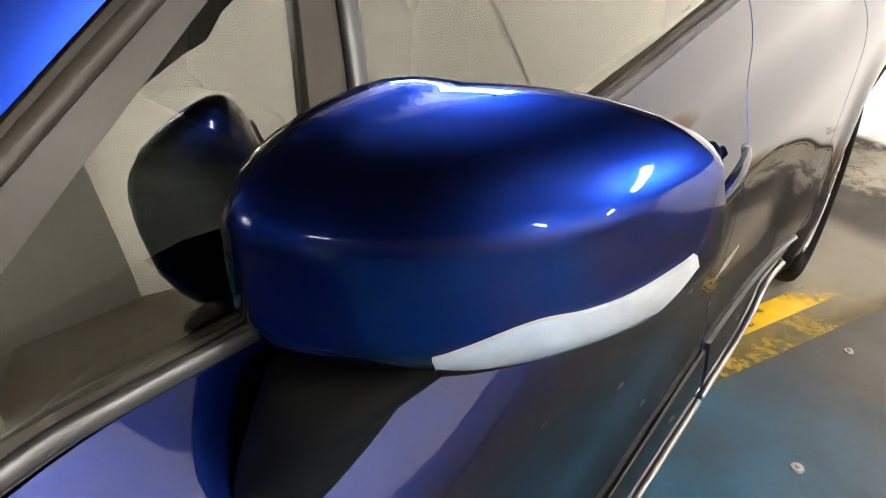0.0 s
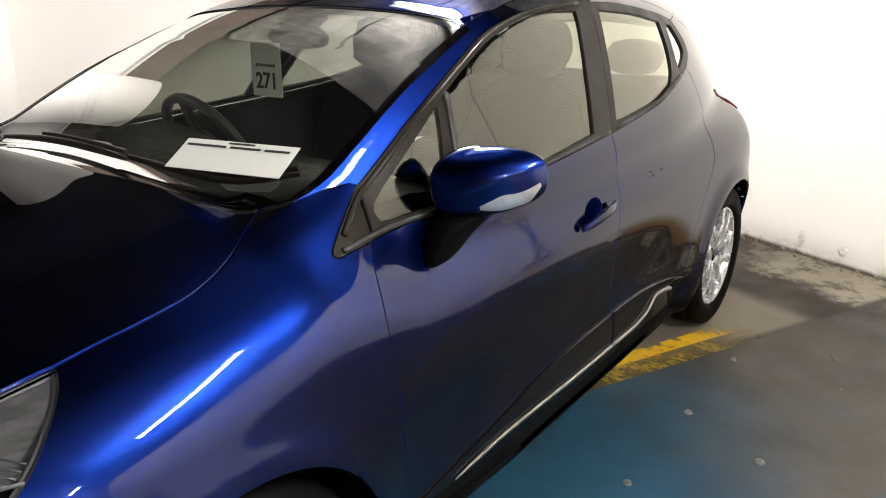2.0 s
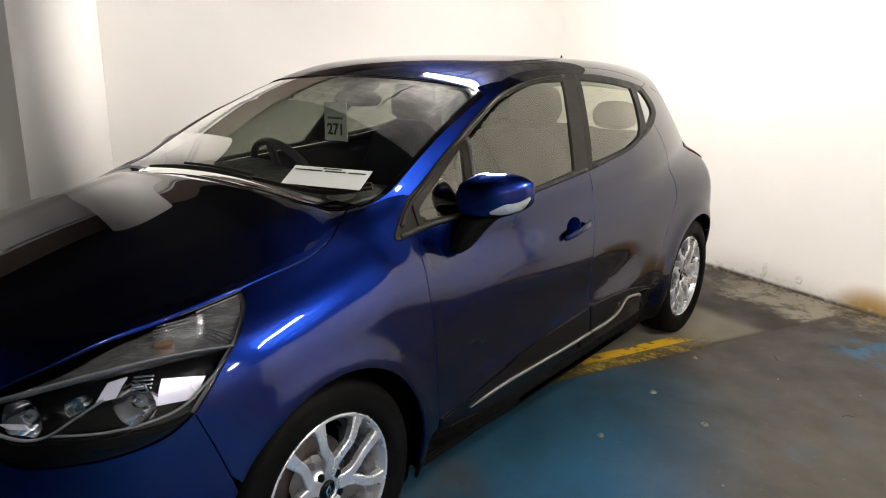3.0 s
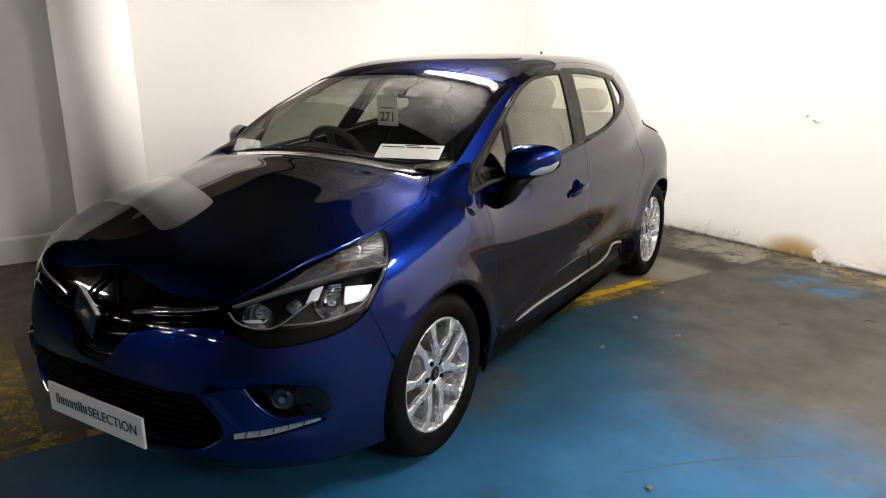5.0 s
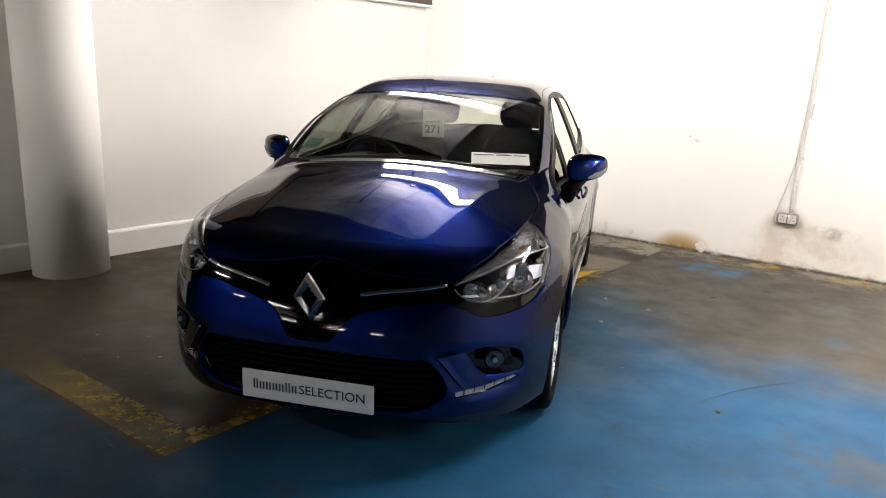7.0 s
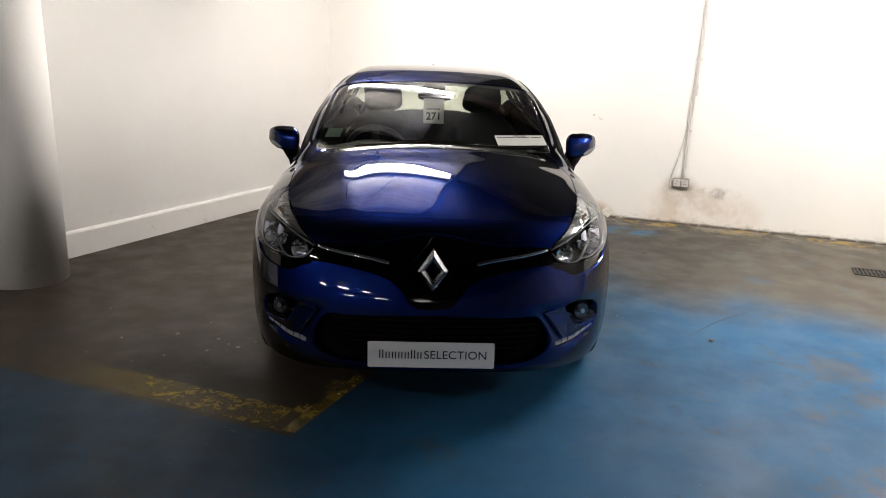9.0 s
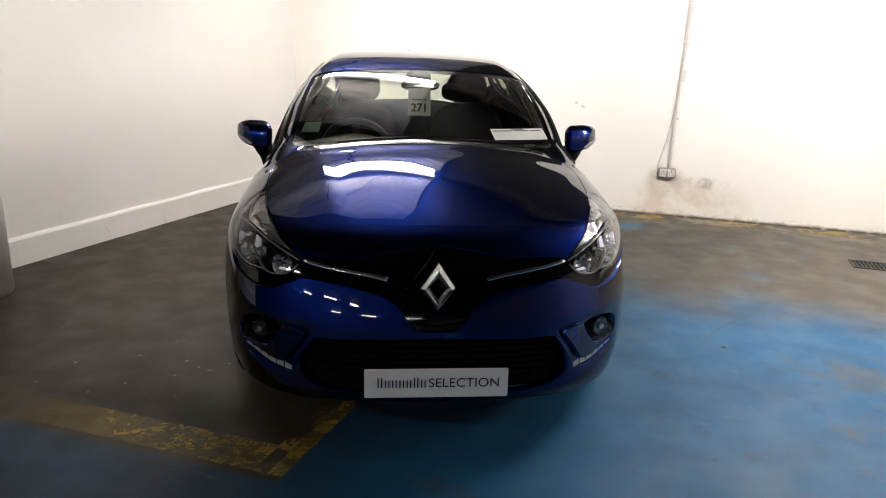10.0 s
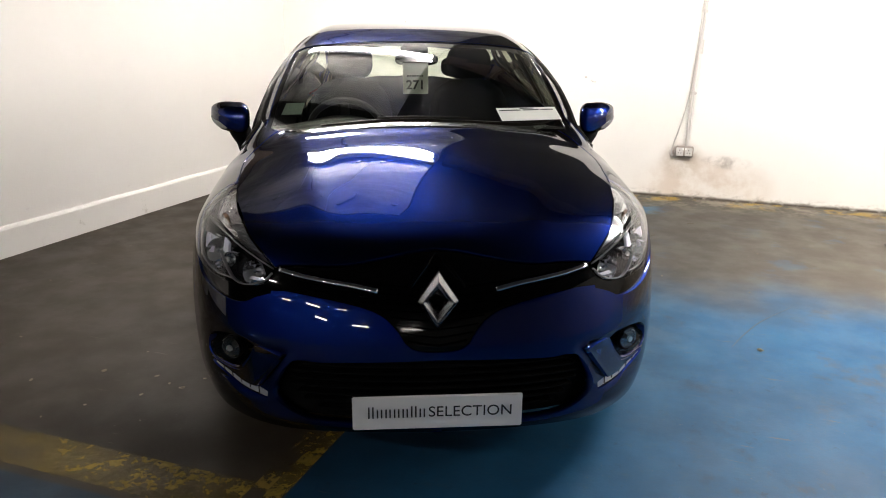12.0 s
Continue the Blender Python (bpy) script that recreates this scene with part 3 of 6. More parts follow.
class Round:
    """Looking at the body from all round an upright axis."""

    def __init__(self, y, sign):
        self.y, self.sign = y, sign

    def flat(self, p):
        return np.stack([np.arctan2(p[:, 0], self.sign * (p[:, 1] - self.y)), p[:, 2]], -1)

    def rays(self, q):
        way = np.stack([np.sin(q[:, 0]), self.sign * np.cos(q[:, 0]), 0 * q[:, 0]], -1)
        return np.array((0, self.y, 0)) + 2.5 * way + q[:, 1:] * np.array((0, 0, 1)), -way


SIDE, TOP, FRONT = Flat(1, 0, 0), Flat(0, 0, 1), Flat(0, -1, 0)
WING, LAMP, SCREEN, RAIL, HIP = Flat(0.72, -0.25, 0.65), Flat(0.62, -0.66, 0.42), Flat(0, -0.5, 0.866), Flat(0.78, -0.3, 0.55), Flat(0.78, 0.58, 0.2)
NOSE_ROUND, TAIL_ROUND = Round(0.25, -1), Round(2.5, 1)


def smooth(knots, n=6, closed=False):
    """Catmull-Rom through knots of any dimension."""
    k = np.array(knots, float)
    k = np.vstack([k[-1:], k, k[:2]]) if closed else np.vstack([2 * k[:1] - k[1:2], k, 2 * k[-1:] - k[-2:-1]])
    t, out = np.linspace(0, 1, n, endpoint=False)[:, None], []
    for i in range(1, len(k) - 2):
        a, b, c, d = k[i - 1:i + 3]
        out.append(0.5 * (2 * b + (c - a) * t + (2 * a - 5 * b + 4 * c - d) * t ** 2 + (3 * b - a - 3 * c + d) * t ** 3))
    if not closed:
        out.append(k[-2:-1])
    return np.vstack(out)


def settle(view, q, form=None):
    return meet(*view.rays(np.array(q, float)), 5.0, 160, form)


def line(view, knots, n=6, form=None):
    """A curve on the body: knots are (y, z) seen from the side, (x, z) from the front, (x, y) from above, or full places."""
    k = np.array(knots, float)
    if k.shape[1] == 2:
        o = np.zeros((len(k), 1))
        k = np.hstack([o, k]) if view is SIDE else np.hstack([k[:, :1], o, k[:, 1:]]) if view is FRONT else np.hstack([k, o])
    return settle(view, smooth(view.flat(k), n), form)


def turned(p):
    return p[::-1] * (-1, 1, 1)


def inside(q, ring):
    x, y = q[:, 0][:, None], q[:, 1][:, None]
    a, b = ring, np.roll(ring, -1, 0)
    cross = ((a[:, 1] > y) != (b[:, 1] > y)) & (x < (b[:, 0] - a[:, 0]) * (y - a[:, 1]) / (b[:, 1] - a[:, 1] + 1e-12) + a[:, 0])
    return cross.sum(1) % 2 == 1


def even(ring, gap):
    """The closed ring with points at even steps, corners kept."""
    out = []
    for a, b in zip(ring, np.roll(ring, -1, 0)):
        n = max(1, int(np.linalg.norm(b - a) / gap))
        out += [a + (b - a) * i / n for i in range(n)]
    keep = [out[0]]
    for p in out[1:]:
        if np.linalg.norm(p - keep[-1]) > gap * 0.25 and np.linalg.norm(p - keep[0]) > gap * 0.25:
            keep.append(p)
    return np.array(keep)


def shrunk(ring, gap):
    area = np.sum(ring[:, 0] * np.roll(ring[:, 1], -1) - np.roll(ring[:, 0], -1) * ring[:, 1])
    t = np.roll(ring, -1, 0) - np.roll(ring, 1, 0)
    t /= np.linalg.norm(t, axis=1, keepdims=True) + 1e-9
    return ring + np.stack([-t[:, 1], t[:, 0]], -1) * gap * np.sign(area)


def mesh_from(name, verts, faces, normals, material):
    me = bpy.data.meshes.new(name)
    me.from_pydata(np.round(verts, 5).tolist(), [], faces)
    me.materials.append(material)
    me.polygons.foreach_set("use_smooth", [True] * len(me.polygons))
    if normals is not None:
        me.normals_split_custom_set_from_vertices(normals.tolist())
    return me


def panel(name, view, ring, material, parents, holes=(), offset=0.0, depth=0.012, res=0.03, gap=0.002, label="", shape=None, form=None):
    """A sheet of the body inside a ring of places (less the holes), with turned-in edges; with two parents, also its twin on the other side."""
    rings = [even(shrunk(view.flat(np.array(ring)), gap), res * 0.6)] + [even(shrunk(view.flat(np.array(h)), -gap), res * 0.6) for h in holes]
    lo, hi = rings[0].min(0), rings[0].max(0)
    gx, gy = np.meshgrid(np.arange(lo[0], hi[0], res), np.arange(lo[1], hi[1], res * 0.866))
    gx[1::2] += res / 2
    grid = np.stack([gx.ravel(), gy.ravel()], -1)
    grid = grid[inside(grid, rings[0])]
    for h in rings[1:]:
        grid = grid[~inside(grid, h)]
    edge = np.vstack(rings)
    if len(grid):
        grid = grid[np.min(np.linalg.norm(grid[:, None] - edge[None], axis=2), 1) > res * 0.25]
    edges, at = [], 0
    for r in rings:
        edges += [(at + i, at + (i + 1) % len(r)) for i in range(len(r))]
        at += len(r)
    v, _, f, *_ = delaunay_2d_cdt([Vector(p) for p in np.vstack([edge, grid]).tolist()], edges, [], 0, 1e-6)
    v, f = np.array([tuple(p) for p in v]), np.array([tuple(t) for t in f])
    mid = v[f].mean(1)
    ok = inside(mid, rings[0])
    for h in rings[1:]:
        ok &= ~inside(mid, h)
    f = f[ok]
    p = settle(view, v, form)
    n = slope(p, f=form)
    if shape is not None:
        p, n = shape(p, n)
    p = p + n * offset
    flip = np.einsum("ij,ij->i", np.cross(p[f[:, 1]] - p[f[:, 0]], p[f[:, 2]] - p[f[:, 0]]), n[f[:, 0]]) < 0
    f[flip] = f[flip][:, ::-1]
    count = {}
    for t in f:
        for i in range(3):
            a, b = int(t[i]), int(t[(i + 1) % 3])
            count[(a, b)] = count.get((a, b), 0) + 1
    rim = [e for e in count if (e[1], e[0]) not in count]
    verts, norms, faces = [p], [n], [tuple(int(i) for i in t) for t in f]
    at = len(p)
    if depth and rim:
        a, b = np.array([e[0] for e in rim]), np.array([e[1] for e in rim])
        out = np.cross(p[b] - p[a], n[a])
        out /= np.linalg.norm(out, axis=1, keepdims=True) + 1e-9
        verts += [p[a], p[b], p[a] - depth * n[a], p[b] - depth * n[b]]
        norms += [out * 0.7 + n[a] * 0.7, out * 0.7 + n[b] * 0.7, out, out]
        k = len(rim)
        faces += [(at + i + k, at + i, at + i + 2 * k, at + i + 3 * k) for i in range(k)]
    verts, norms = np.vstack(verts), np.vstack(norms)
    made = []
    for s, parent in zip((1, -1), parents if isinstance(parents, (list, tuple)) else [parents]):
        fs = faces if s > 0 else [t[::-1] for t in faces]
        ob = new(name, mesh_from(name, verts * (s, 1, 1), fs, norms * (s, 1, 1), material))
        ob.parent = parent
        if label:
            ob["label"] = label
        made.append(ob)
    return made if isinstance(parents, (list, tuple)) else made[0]


def twin(name, bm, material, parents, label="", soft=True):
    """A part and its mirror image on the other side."""
    made = []
    for s, parent in zip((1, -1), parents):
        b = bm.copy()
        if s < 0:
            bmesh.ops.scale(b, vec=(-1, 1, 1), verts=b.verts[:])
            bmesh.ops.reverse_faces(b, faces=b.faces[:])
        for f in b.faces:
            f.smooth = soft
        made.append(part(name, b, material, parent, label))
    bm.free()
    return made


def sweep(path, width, height, normals=None, closed=False, sides=8, taper=None, round_by=0.6):
    """A rounded bar along a path; its height stands along the normals."""
    bm = bmesh.new()
    path = np.array(path, float)
    n = len(path)
    tan = np.gradient(path, axis=0) if not closed else np.roll(path, -1, 0) - np.roll(path, 1, 0)
    tan /= np.linalg.norm(tan, axis=1, keepdims=True) + 1e-9
    nor = np.tile((0, 0, 1.0), (n, 1)) if normals is None else np.array(normals, float)
    side = np.cross(tan, nor)
    side /= np.linalg.norm(side, axis=1, keepdims=True) + 1e-9
    nor = np.cross(side, tan)
    rings = []
    for i in range(n):
        k = 1 if taper is None else taper(i / (n - 1))
        rings.append([])
        for j in range(sides):
            a = 2 * math.pi * (j + 0.5) / sides
            c, s = math.cos(a), math.sin(a)
            c, s = math.copysign(abs(c) ** round_by, c), math.copysign(abs(s) ** round_by, s)
            rings[-1].append(bm.verts.new(path[i] + side[i] * c * width / 2 * k + nor[i] * s * height / 2 * k))
    for i in range(n if closed else n - 1):
        a, b = rings[i], rings[(i + 1) % n]
        for j in range(sides):
            bm.faces.new((a[j], a[(j + 1) % sides], b[(j + 1) % sides], b[j]))
    if not closed:
        bm.faces.new(rings[0][::-1])
        bm.faces.new(rings[-1])
    bmesh.ops.recalc_face_normals(bm, faces=bm.faces[:])
    return bm


# torn joint in the ceiling foil
joint = smooth([(1.02, -0.35, 0), (1.10, -0.70, 0), (1.06, -1.05, 0), (1.20, -1.30, 0), (1.16, -1.62, 0), (1.34, -1.95, 0), (1.30, -2.35, 0), (1.40, -2.80, 0)], 5)
rnd_j = random.Random(9)
torn = part("torn_joint", sweep([(x + rnd_j.gauss(0, 0.012), y, CEILING - 0.034) for x, y, _ in joint], 0.03, 0.010, taper=lambda t: 0.35 + 0.8 * abs(math.sin(t * 11))), M["crack"], None)
torn.matrix_basis = ROOM
tagged(torn, "dark torn joint between the foil-faced boards", "ceiling joint", kind="structure")

# ---- the car ----
car = tagged(new("car"), "parked metallic blue five-door hatchback with a black grille", "car")
BOTH = (car, car)

# lines shared by neighbouring panels, left half
bonnet_rear = line(TOP, [(0, 0.205), (0.2, 0.213), (0.4, 0.245), (0.52, 0.285), (0.60, 0.318)])
bonnet_side = line(TOP, [(0.60, 0.318), (0.637, 0.25), (0.68, 0.165), (0.704, 0.08), (0.706, 0.0), (0.70, -0.084), (0.697, -0.150)])
lamp_top = line(LAMP, [(0.697, -0.150, 0.893), (0.687, -0.253, 0.879), (0.668, -0.36, 0.862), (0.637, -0.45, 0.842), (0.59, -0.55, 0.80), (0.54, -0.63, 0.765), (0.503, -0.680, 0.735)])
lamp_low = line(LAMP, [(0.503, -0.680, 0.735), (0.522, -0.695, 0.703), (0.555, -0.69, 0.682), (0.605, -0.66, 0.668), (0.665, -0.61, 0.665), (0.734, -0.522, 0.667), (0.785, -0.431, 0.675), (0.809, -0.371, 0.688)])
lamp_rear = line(LAMP, [(0.809, -0.371, 0.688), (0.813, -0.326, 0.738), (0.809, -0.283, 0.784), (0.797, -0.24, 0.817), (0.765, -0.195, 0.853), (0.73, -0.165, 0.878), (0.697, -0.150, 0.893)])
bezel_low = line(LAMP, [(0.507, -0.72, 0.669), (0.561, -0.696, 0.648), (0.61, -0.668, 0.622), (0.68, -0.604, 0.617), (0.749, -0.51, 0.627), (0.79, -0.43, 0.65), (0.809, -0.371, 0.688)])
grille_top = line(FRONT, [(0, 0.790), (0.068, 0.784), (0.154, 0.769), (0.25, 0.752), (0.33, 0.745), (0.42, 0.743), (0.503, 0.735)])
grille_low = line(FRONT, [(0.507, 0.669), (0.456, 0.672), (0.398, 0.667), (0.305, 0.654), (0.216, 0.634), (0.16, 0.608), (0.121, 0.569), (0.095, 0.53), (0.06, 0.510), (0, 0.505)])
screen_low = line(FRONT, [(0, 1.016), (0.35, 1.014), (0.6, 1.008), (0.662, 1.016)])
screen_side = line(FRONT, [(0.662, 1.016), (0.655, 1.085), (0.637, 1.175), (0.612, 1.26), (0.578, 1.352)])
screen_top = line(FRONT, [(0.578, 1.352), (0.5, 1.368), (0.3, 1.379), (0, 1.384)])
roof_side = line(TOP, [(0.565, 1.165), (0.545, 1.32), (0.537, 1.6), (0.543, 2.0), (0.555, 2.3), (0.56, 2.6), (0.54, 2.86)])
ARCH = 0.347
arch_front = [(ARCH * math.cos(a), 0.315 + ARCH * math.sin(a)) for a in np.linspace(radians(-12), radians(148), 24)]
arch_nose = [(ARCH * math.cos(a), 0.315 + ARCH * math.sin(a)) for a in np.linspace(radians(148), radians(199), 9)]
arch_rear = [(2.589 + ARCH * math.cos(a), 0.305 + ARCH * math.sin(a)) for a in np.linspace(radians(166), radians(-5), 26)]
seam_front = line(SIDE, [(0.434, 0.930), (0.405, 0.873), (0.392, 0.777), (0.407, 0.656), (0.424, 0.47), (0.430, 0.25)])
seam_mid = line(SIDE, [(1.478, 0.998), (1.487, 0.873), (1.445, 0.70), (1.438, 0.51), (1.436, 0.25)])
seam_rear = line(SIDE, [(2.33, 1.128), (2.37, 1.05), (2.375, 0.93), (2.30, 0.78), (2.19, 0.63), (2.10, 0.49), (2.06, 0.36), (2.06, 0.25)])
glass_low = line(SIDE, [(0.340, 0.926), (0.38, 0.929), (0.456, 0.933), (0.80, 0.953), (1.082, 0.972), (1.272, 0.985), (1.478, 0.998)])
glass_low_rear = line(SIDE, [(1.478, 0.998), (1.862, 1.036), (2.062, 1.072), (2.22, 1.102), (2.33, 1.128)])
glass_front = line(SIDE, [(0.464, 1.029), (0.407, 0.990), (0.362, 0.960), (0.336, 0.941), (0.331, 0.931), (0.340, 0.926)])
glass_top = line(SIDE, [(0.464, 1.029), (0.645, 1.133), (0.786, 1.199), (1.0, 1.285), (1.18, 1.328), (1.364, 1.353), (1.63, 1.367), (1.685, 1.367)])
glass_top_rear = line(SIDE, [(1.685, 1.367), (1.9, 1.362), (2.19, 1.331), (2.38, 1.300)])
glass_end = line(SIDE, [(2.38, 1.300), (2.455, 1.225), (2.437, 1.171), (2.33, 1.128)])
pillar_mid = line(SIDE, [(1.685, 1.367), (1.56, 1.149), (1.478, 0.998)])

# painted sheets
left_front = np.vstack([bonnet_rear, bonnet_side[1:], lamp_top[1:], grille_top[::-1][1:]])
bonnet = panel("bonnet", TOP, np.vstack([left_front, turned(left_front)[1:-1]]), M["paint"], car, depth=0.02, res=0.016, gap=0.004)
panel("front_wing", WING, np.vstack([bonnet_side[::-1], line(WING, [(0.60, 0.318, 0.97), (0.64, 0.37, 1.0), (0.662, 0.405, 1.016), (0.69, 0.464, 1.029)])[1:], glass_front[1:], line(SIDE, [(0.340, 0.926), (0.38, 0.929), (0.434, 0.930)])[1:], seam_front[1:],
                                             line(SIDE, [(0.430, 0.25), (0.349, 0.241)])[1:], line(SIDE, arch_front, 2)[1:], line(LAMP, [(0.84, -0.303, 0.504), (0.83, -0.34, 0.60), (0.809, -0.371, 0.688)])[1:], lamp_rear[1:-1]]), M["paint"], BOTH, res=0.015, gap=0.0015)
intake = line(FRONT, [(0, 0.482), (0.22, 0.474), (0.35, 0.468), (0.41, 0.470), (0.445, 0.462), (0.478, 0.425), (0.505, 0.375), (0.512, 0.345), (0.495, 0.310), (0.43, 0.275), (0.32, 0.258), (0, 0.250)])
fog_ring = line(FRONT, [(0.572, 0.486), (0.60, 0.503), (0.66, 0.498), (0.735, 0.465), (0.757, 0.41), (0.745, 0.380), (0.70, 0.377), (0.640, 0.385), (0.598, 0.432)])
blade_ring = line(FRONT, [(0.462, 0.482), (0.53, 0.492), (0.566, 0.484), (0.592, 0.43), (0.632, 0.380), (0.70, 0.372), (0.738, 0.375), (0.735, 0.369), (0.62, 0.351), (0.553, 0.352)])
drl_ring = line(FRONT, [(0.532, 0.338), (0.62, 0.346), (0.70, 0.360), (0.735, 0.364), (0.735, 0.350), (0.64, 0.325), (0.535, 0.315)])
nose_half = np.vstack([grille_low[::-1], bezel_low[1:], line(LAMP, [(0.809, -0.371, 0.688), (0.83, -0.34, 0.60), (0.84, -0.303, 0.504)])[1:], line(SIDE, arch_nose, 2)[1:], line(FRONT, [(0.80, 0.199), (0.70, 0.19), (0.5, 0.20), (0.3, 0.215), (0, 0.22)])[1:]])
bumper = panel("front_bumper", NOSE_ROUND, np.vstack([nose_half, turned(nose_half)[1:-1]]), M["paint"], car, holes=[np.vstack([intake, turned(intake)[1:-1]]), fog_ring, turned(fog_ring), drl_ring, turned(drl_ring)], res=0.022, depth=0.03, gap=0.001)
cup_ring = settle(SIDE, np.array([(1.300 + 0.056 * math.cos(a), 0.803 + 0.034 * math.sin(a) + 0.010 * math.cos(a)) for a in np.linspace(0, 2 * math.pi, 28, endpoint=False)]))
doors = panel("front_door", SIDE, np.vstack([line(SIDE, [(0.434, 0.930), (0.456, 0.933), (0.80, 0.953), (1.082, 0.972), (1.272, 0.985), (1.478, 0.998)]), seam_mid[1:], seam_front[::-1][:-1]]), M["paint"], BOTH, holes=[cup_ring], res=0.028)
rear_doors = panel("rear_door", SIDE, np.vstack([glass_low_rear, seam_rear[1:], seam_mid[::-1][:-1]]), M["paint"], BOTH, res=0.028)


def leaning(p, n):
    """The rounded windscreen pillar turns its crown outwards."""
    w = 0.80 * step(p[:, 1], 1.30, 0.95)
    m = n * (1 - w)[:, None] + np.array((0.885, -0.25, 0.40)) * w[:, None]
    return p, m / np.linalg.norm(m, axis=1, keepdims=True)


panel("roof_rail", RAIL, np.vstack([glass_top, glass_top_rear[1:], line(RAIL, [(0.598, 2.38, 1.30), (0.575, 2.50, 1.33), (0.553, 2.57, 1.355)])[1:], line(TOP, [(0.558, 2.57), (0.555, 2.3), (0.543, 2.0), (0.537, 1.6), (0.545, 1.32), (0.565, 1.165)])[1:], screen_side[::-1], line(WING, [(0.662, 0.405, 1.016), (0.69, 0.464, 1.029)])[:-1]]), M["paint"], BOTH, res=0.010, shape=leaning)
half_roof = np.vstack([screen_top[::-1], roof_side, line(TOP, [(0.54, 2.86), (0.3, 2.90), (0, 2.91)])[1:]])
roof = panel("roof", TOP, np.vstack([half_roof, turned(half_roof)[1:-1]]), M["paint"], car, res=0.03)
tail_line = line(HIP, [(0.54, 2.86, 1.35), (0.60, 2.93, 1.18), (0.66, 2.97, 1.0), (0.70, 3.0, 0.86), (0.72, 3.02, 0.62), (0.74, 3.02, 0.52)])
panel("rear_quarter", HIP, np.vstack([glass_end, seam_rear[1:], line(SIDE, [(2.06, 0.25), (2.23, 0.25)])[1:], line(SIDE, arch_rear, 2), line(HIP, [(0.85, 2.945, 0.30), (0.82, 2.95, 0.48), (0.74, 3.02, 0.52)])[1:], tail_line[::-1][1:], line(TOP, [(0.54, 2.86), (0.56, 2.6), (0.558, 2.57)])[1:], line(RAIL, [(0.553, 2.57, 1.355), (0.575, 2.50, 1.33), (0.598, 2.38, 1.30)])[1:-1]]), M["paint"], BOTH, res=0.028)
tail_half = np.vstack([line(TOP, [(0, 2.915), (0.3, 2.905), (0.54, 2.865)]), tail_line[1:], line(TAIL_ROUND, [(0.74, 3.02, 0.52), (0.5, 3.15, 0.50), (0, 3.2, 0.50)])[1:]])
rear_glass_ring = line(TAIL_ROUND, [(0, 2.95, 1.29), (0.40, 2.93, 1.285), (0.47, 2.95, 1.2), (0.52, 3.0, 1.05), (0.3, 3.1, 1.02), (0, 3.12, 1.01)])
tailgate = panel("tailgate", TAIL_ROUND, np.vstack([tail_half, turned(tail_half)[1:-1]]), M["paint"], car, holes=[np.vstack([rear_glass_ring, turned(rear_glass_ring)[1:-1]])], res=0.05)
panel("rear_window", TAIL_ROUND, np.vstack([rear_glass_ring, turned(rear_glass_ring)[1:-1]]), M["glass"], tailgate, res=0.05, gap=-0.004, depth=0, offset=-0.006)
tail_low = np.vstack([line(TAIL_ROUND, [(0, 3.2, 0.50), (0.5, 3.15, 0.50), (0.74, 3.02, 0.52), (0.82, 2.95, 0.48), (0.85, 2.945, 0.30)]), line(TAIL_ROUND, [(0.82, 2.94, 0.20), (0.5, 3.1, 0.2), (0, 3.15, 0.2)])])
panel("rear_bumper", TAIL_ROUND, np.vstack([tail_low, turned(tail_low)[1:-1]]), M["plastic"], car, res=0.06)
lamps = panel("tail_lamp", HIP, line(HIP, [(0.62, 2.96, 0.985), (0.64, 2.99, 0.95), (0.66, 2.99, 0.89), (0.70, 2.94, 0.885), (0.70, 2.90, 0.91), (0.66, 2.91, 0.965)]), M["tail_lamp"], BOTH, offset=0.005, res=0.03, label="red tail lamp lens")
panel("sill", SIDE, np.vstack([line(SIDE, [(0.352, 0.238), (1.2, 0.246), (2.23, 0.246)]), line(SIDE, [(2.23, 0.175), (1.2, 0.175), (0.36, 0.175)])]), M["plastic"], BOTH, res=0.05)

# doors: trim, glass, cladding, handles
def ring(view, knots, n=4):
    return settle(view, smooth(view.flat(np.hstack([np.zeros((len(knots), 1)), np.array(knots)])), n, True))


quarter_glass = np.vstack([line(SIDE, [(0.485, 0.955), (0.482, 0.992), (0.605, 1.076), (0.733, 1.152)], 3), line(SIDE, [(0.733, 1.152), (0.66, 0.962)], 3)])
front_glass = np.vstack([line(SIDE, [(0.775, 1.176), (0.937, 1.257), (1.183, 1.315), (1.385, 1.337), (1.56, 1.340)]), line(SIDE, [(1.56, 1.340), (1.455, 1.17), (1.365, 1.012)], 4)[1:], line(SIDE, [(1.365, 1.012), (1.043, 0.985), (0.69, 0.962)])[1:]])
rear_glass = np.vstack([line(SIDE, [(1.715, 1.342), (1.967, 1.325), (2.20, 1.295)]), line(SIDE, [(2.20, 1.295), (2.165, 1.2), (2.095, 1.115), (1.98, 1.068), (1.743, 1.041), (1.53, 1.026)])[1:]])
tail_glass = np.vstack([line(SIDE, [(2.27, 1.283), (2.34, 1.272), (2.375, 1.19), (2.25, 1.14), (2.20, 1.13)], 4)])
front_frame = np.vstack([glass_top, pillar_mid[1:], glass_low[::-1][1:], glass_front[::-1][1:-1]])
rear_frame = np.vstack([glass_top_rear, glass_end[1:], glass_low_rear[::-1][1:], pillar_mid[::-1][1:-1]])
panel("window_frame", SIDE, front_frame, M["trim"], doors, holes=[quarter_glass, front_glass], offset=0.004, res=0.03, gap=0.001, label="black window surround")
panel("window_frame", SIDE, rear_frame, M["trim"], rear_doors, holes=[rear_glass, tail_glass], offset=0.004, res=0.03, gap=0.001, label="black window surround")
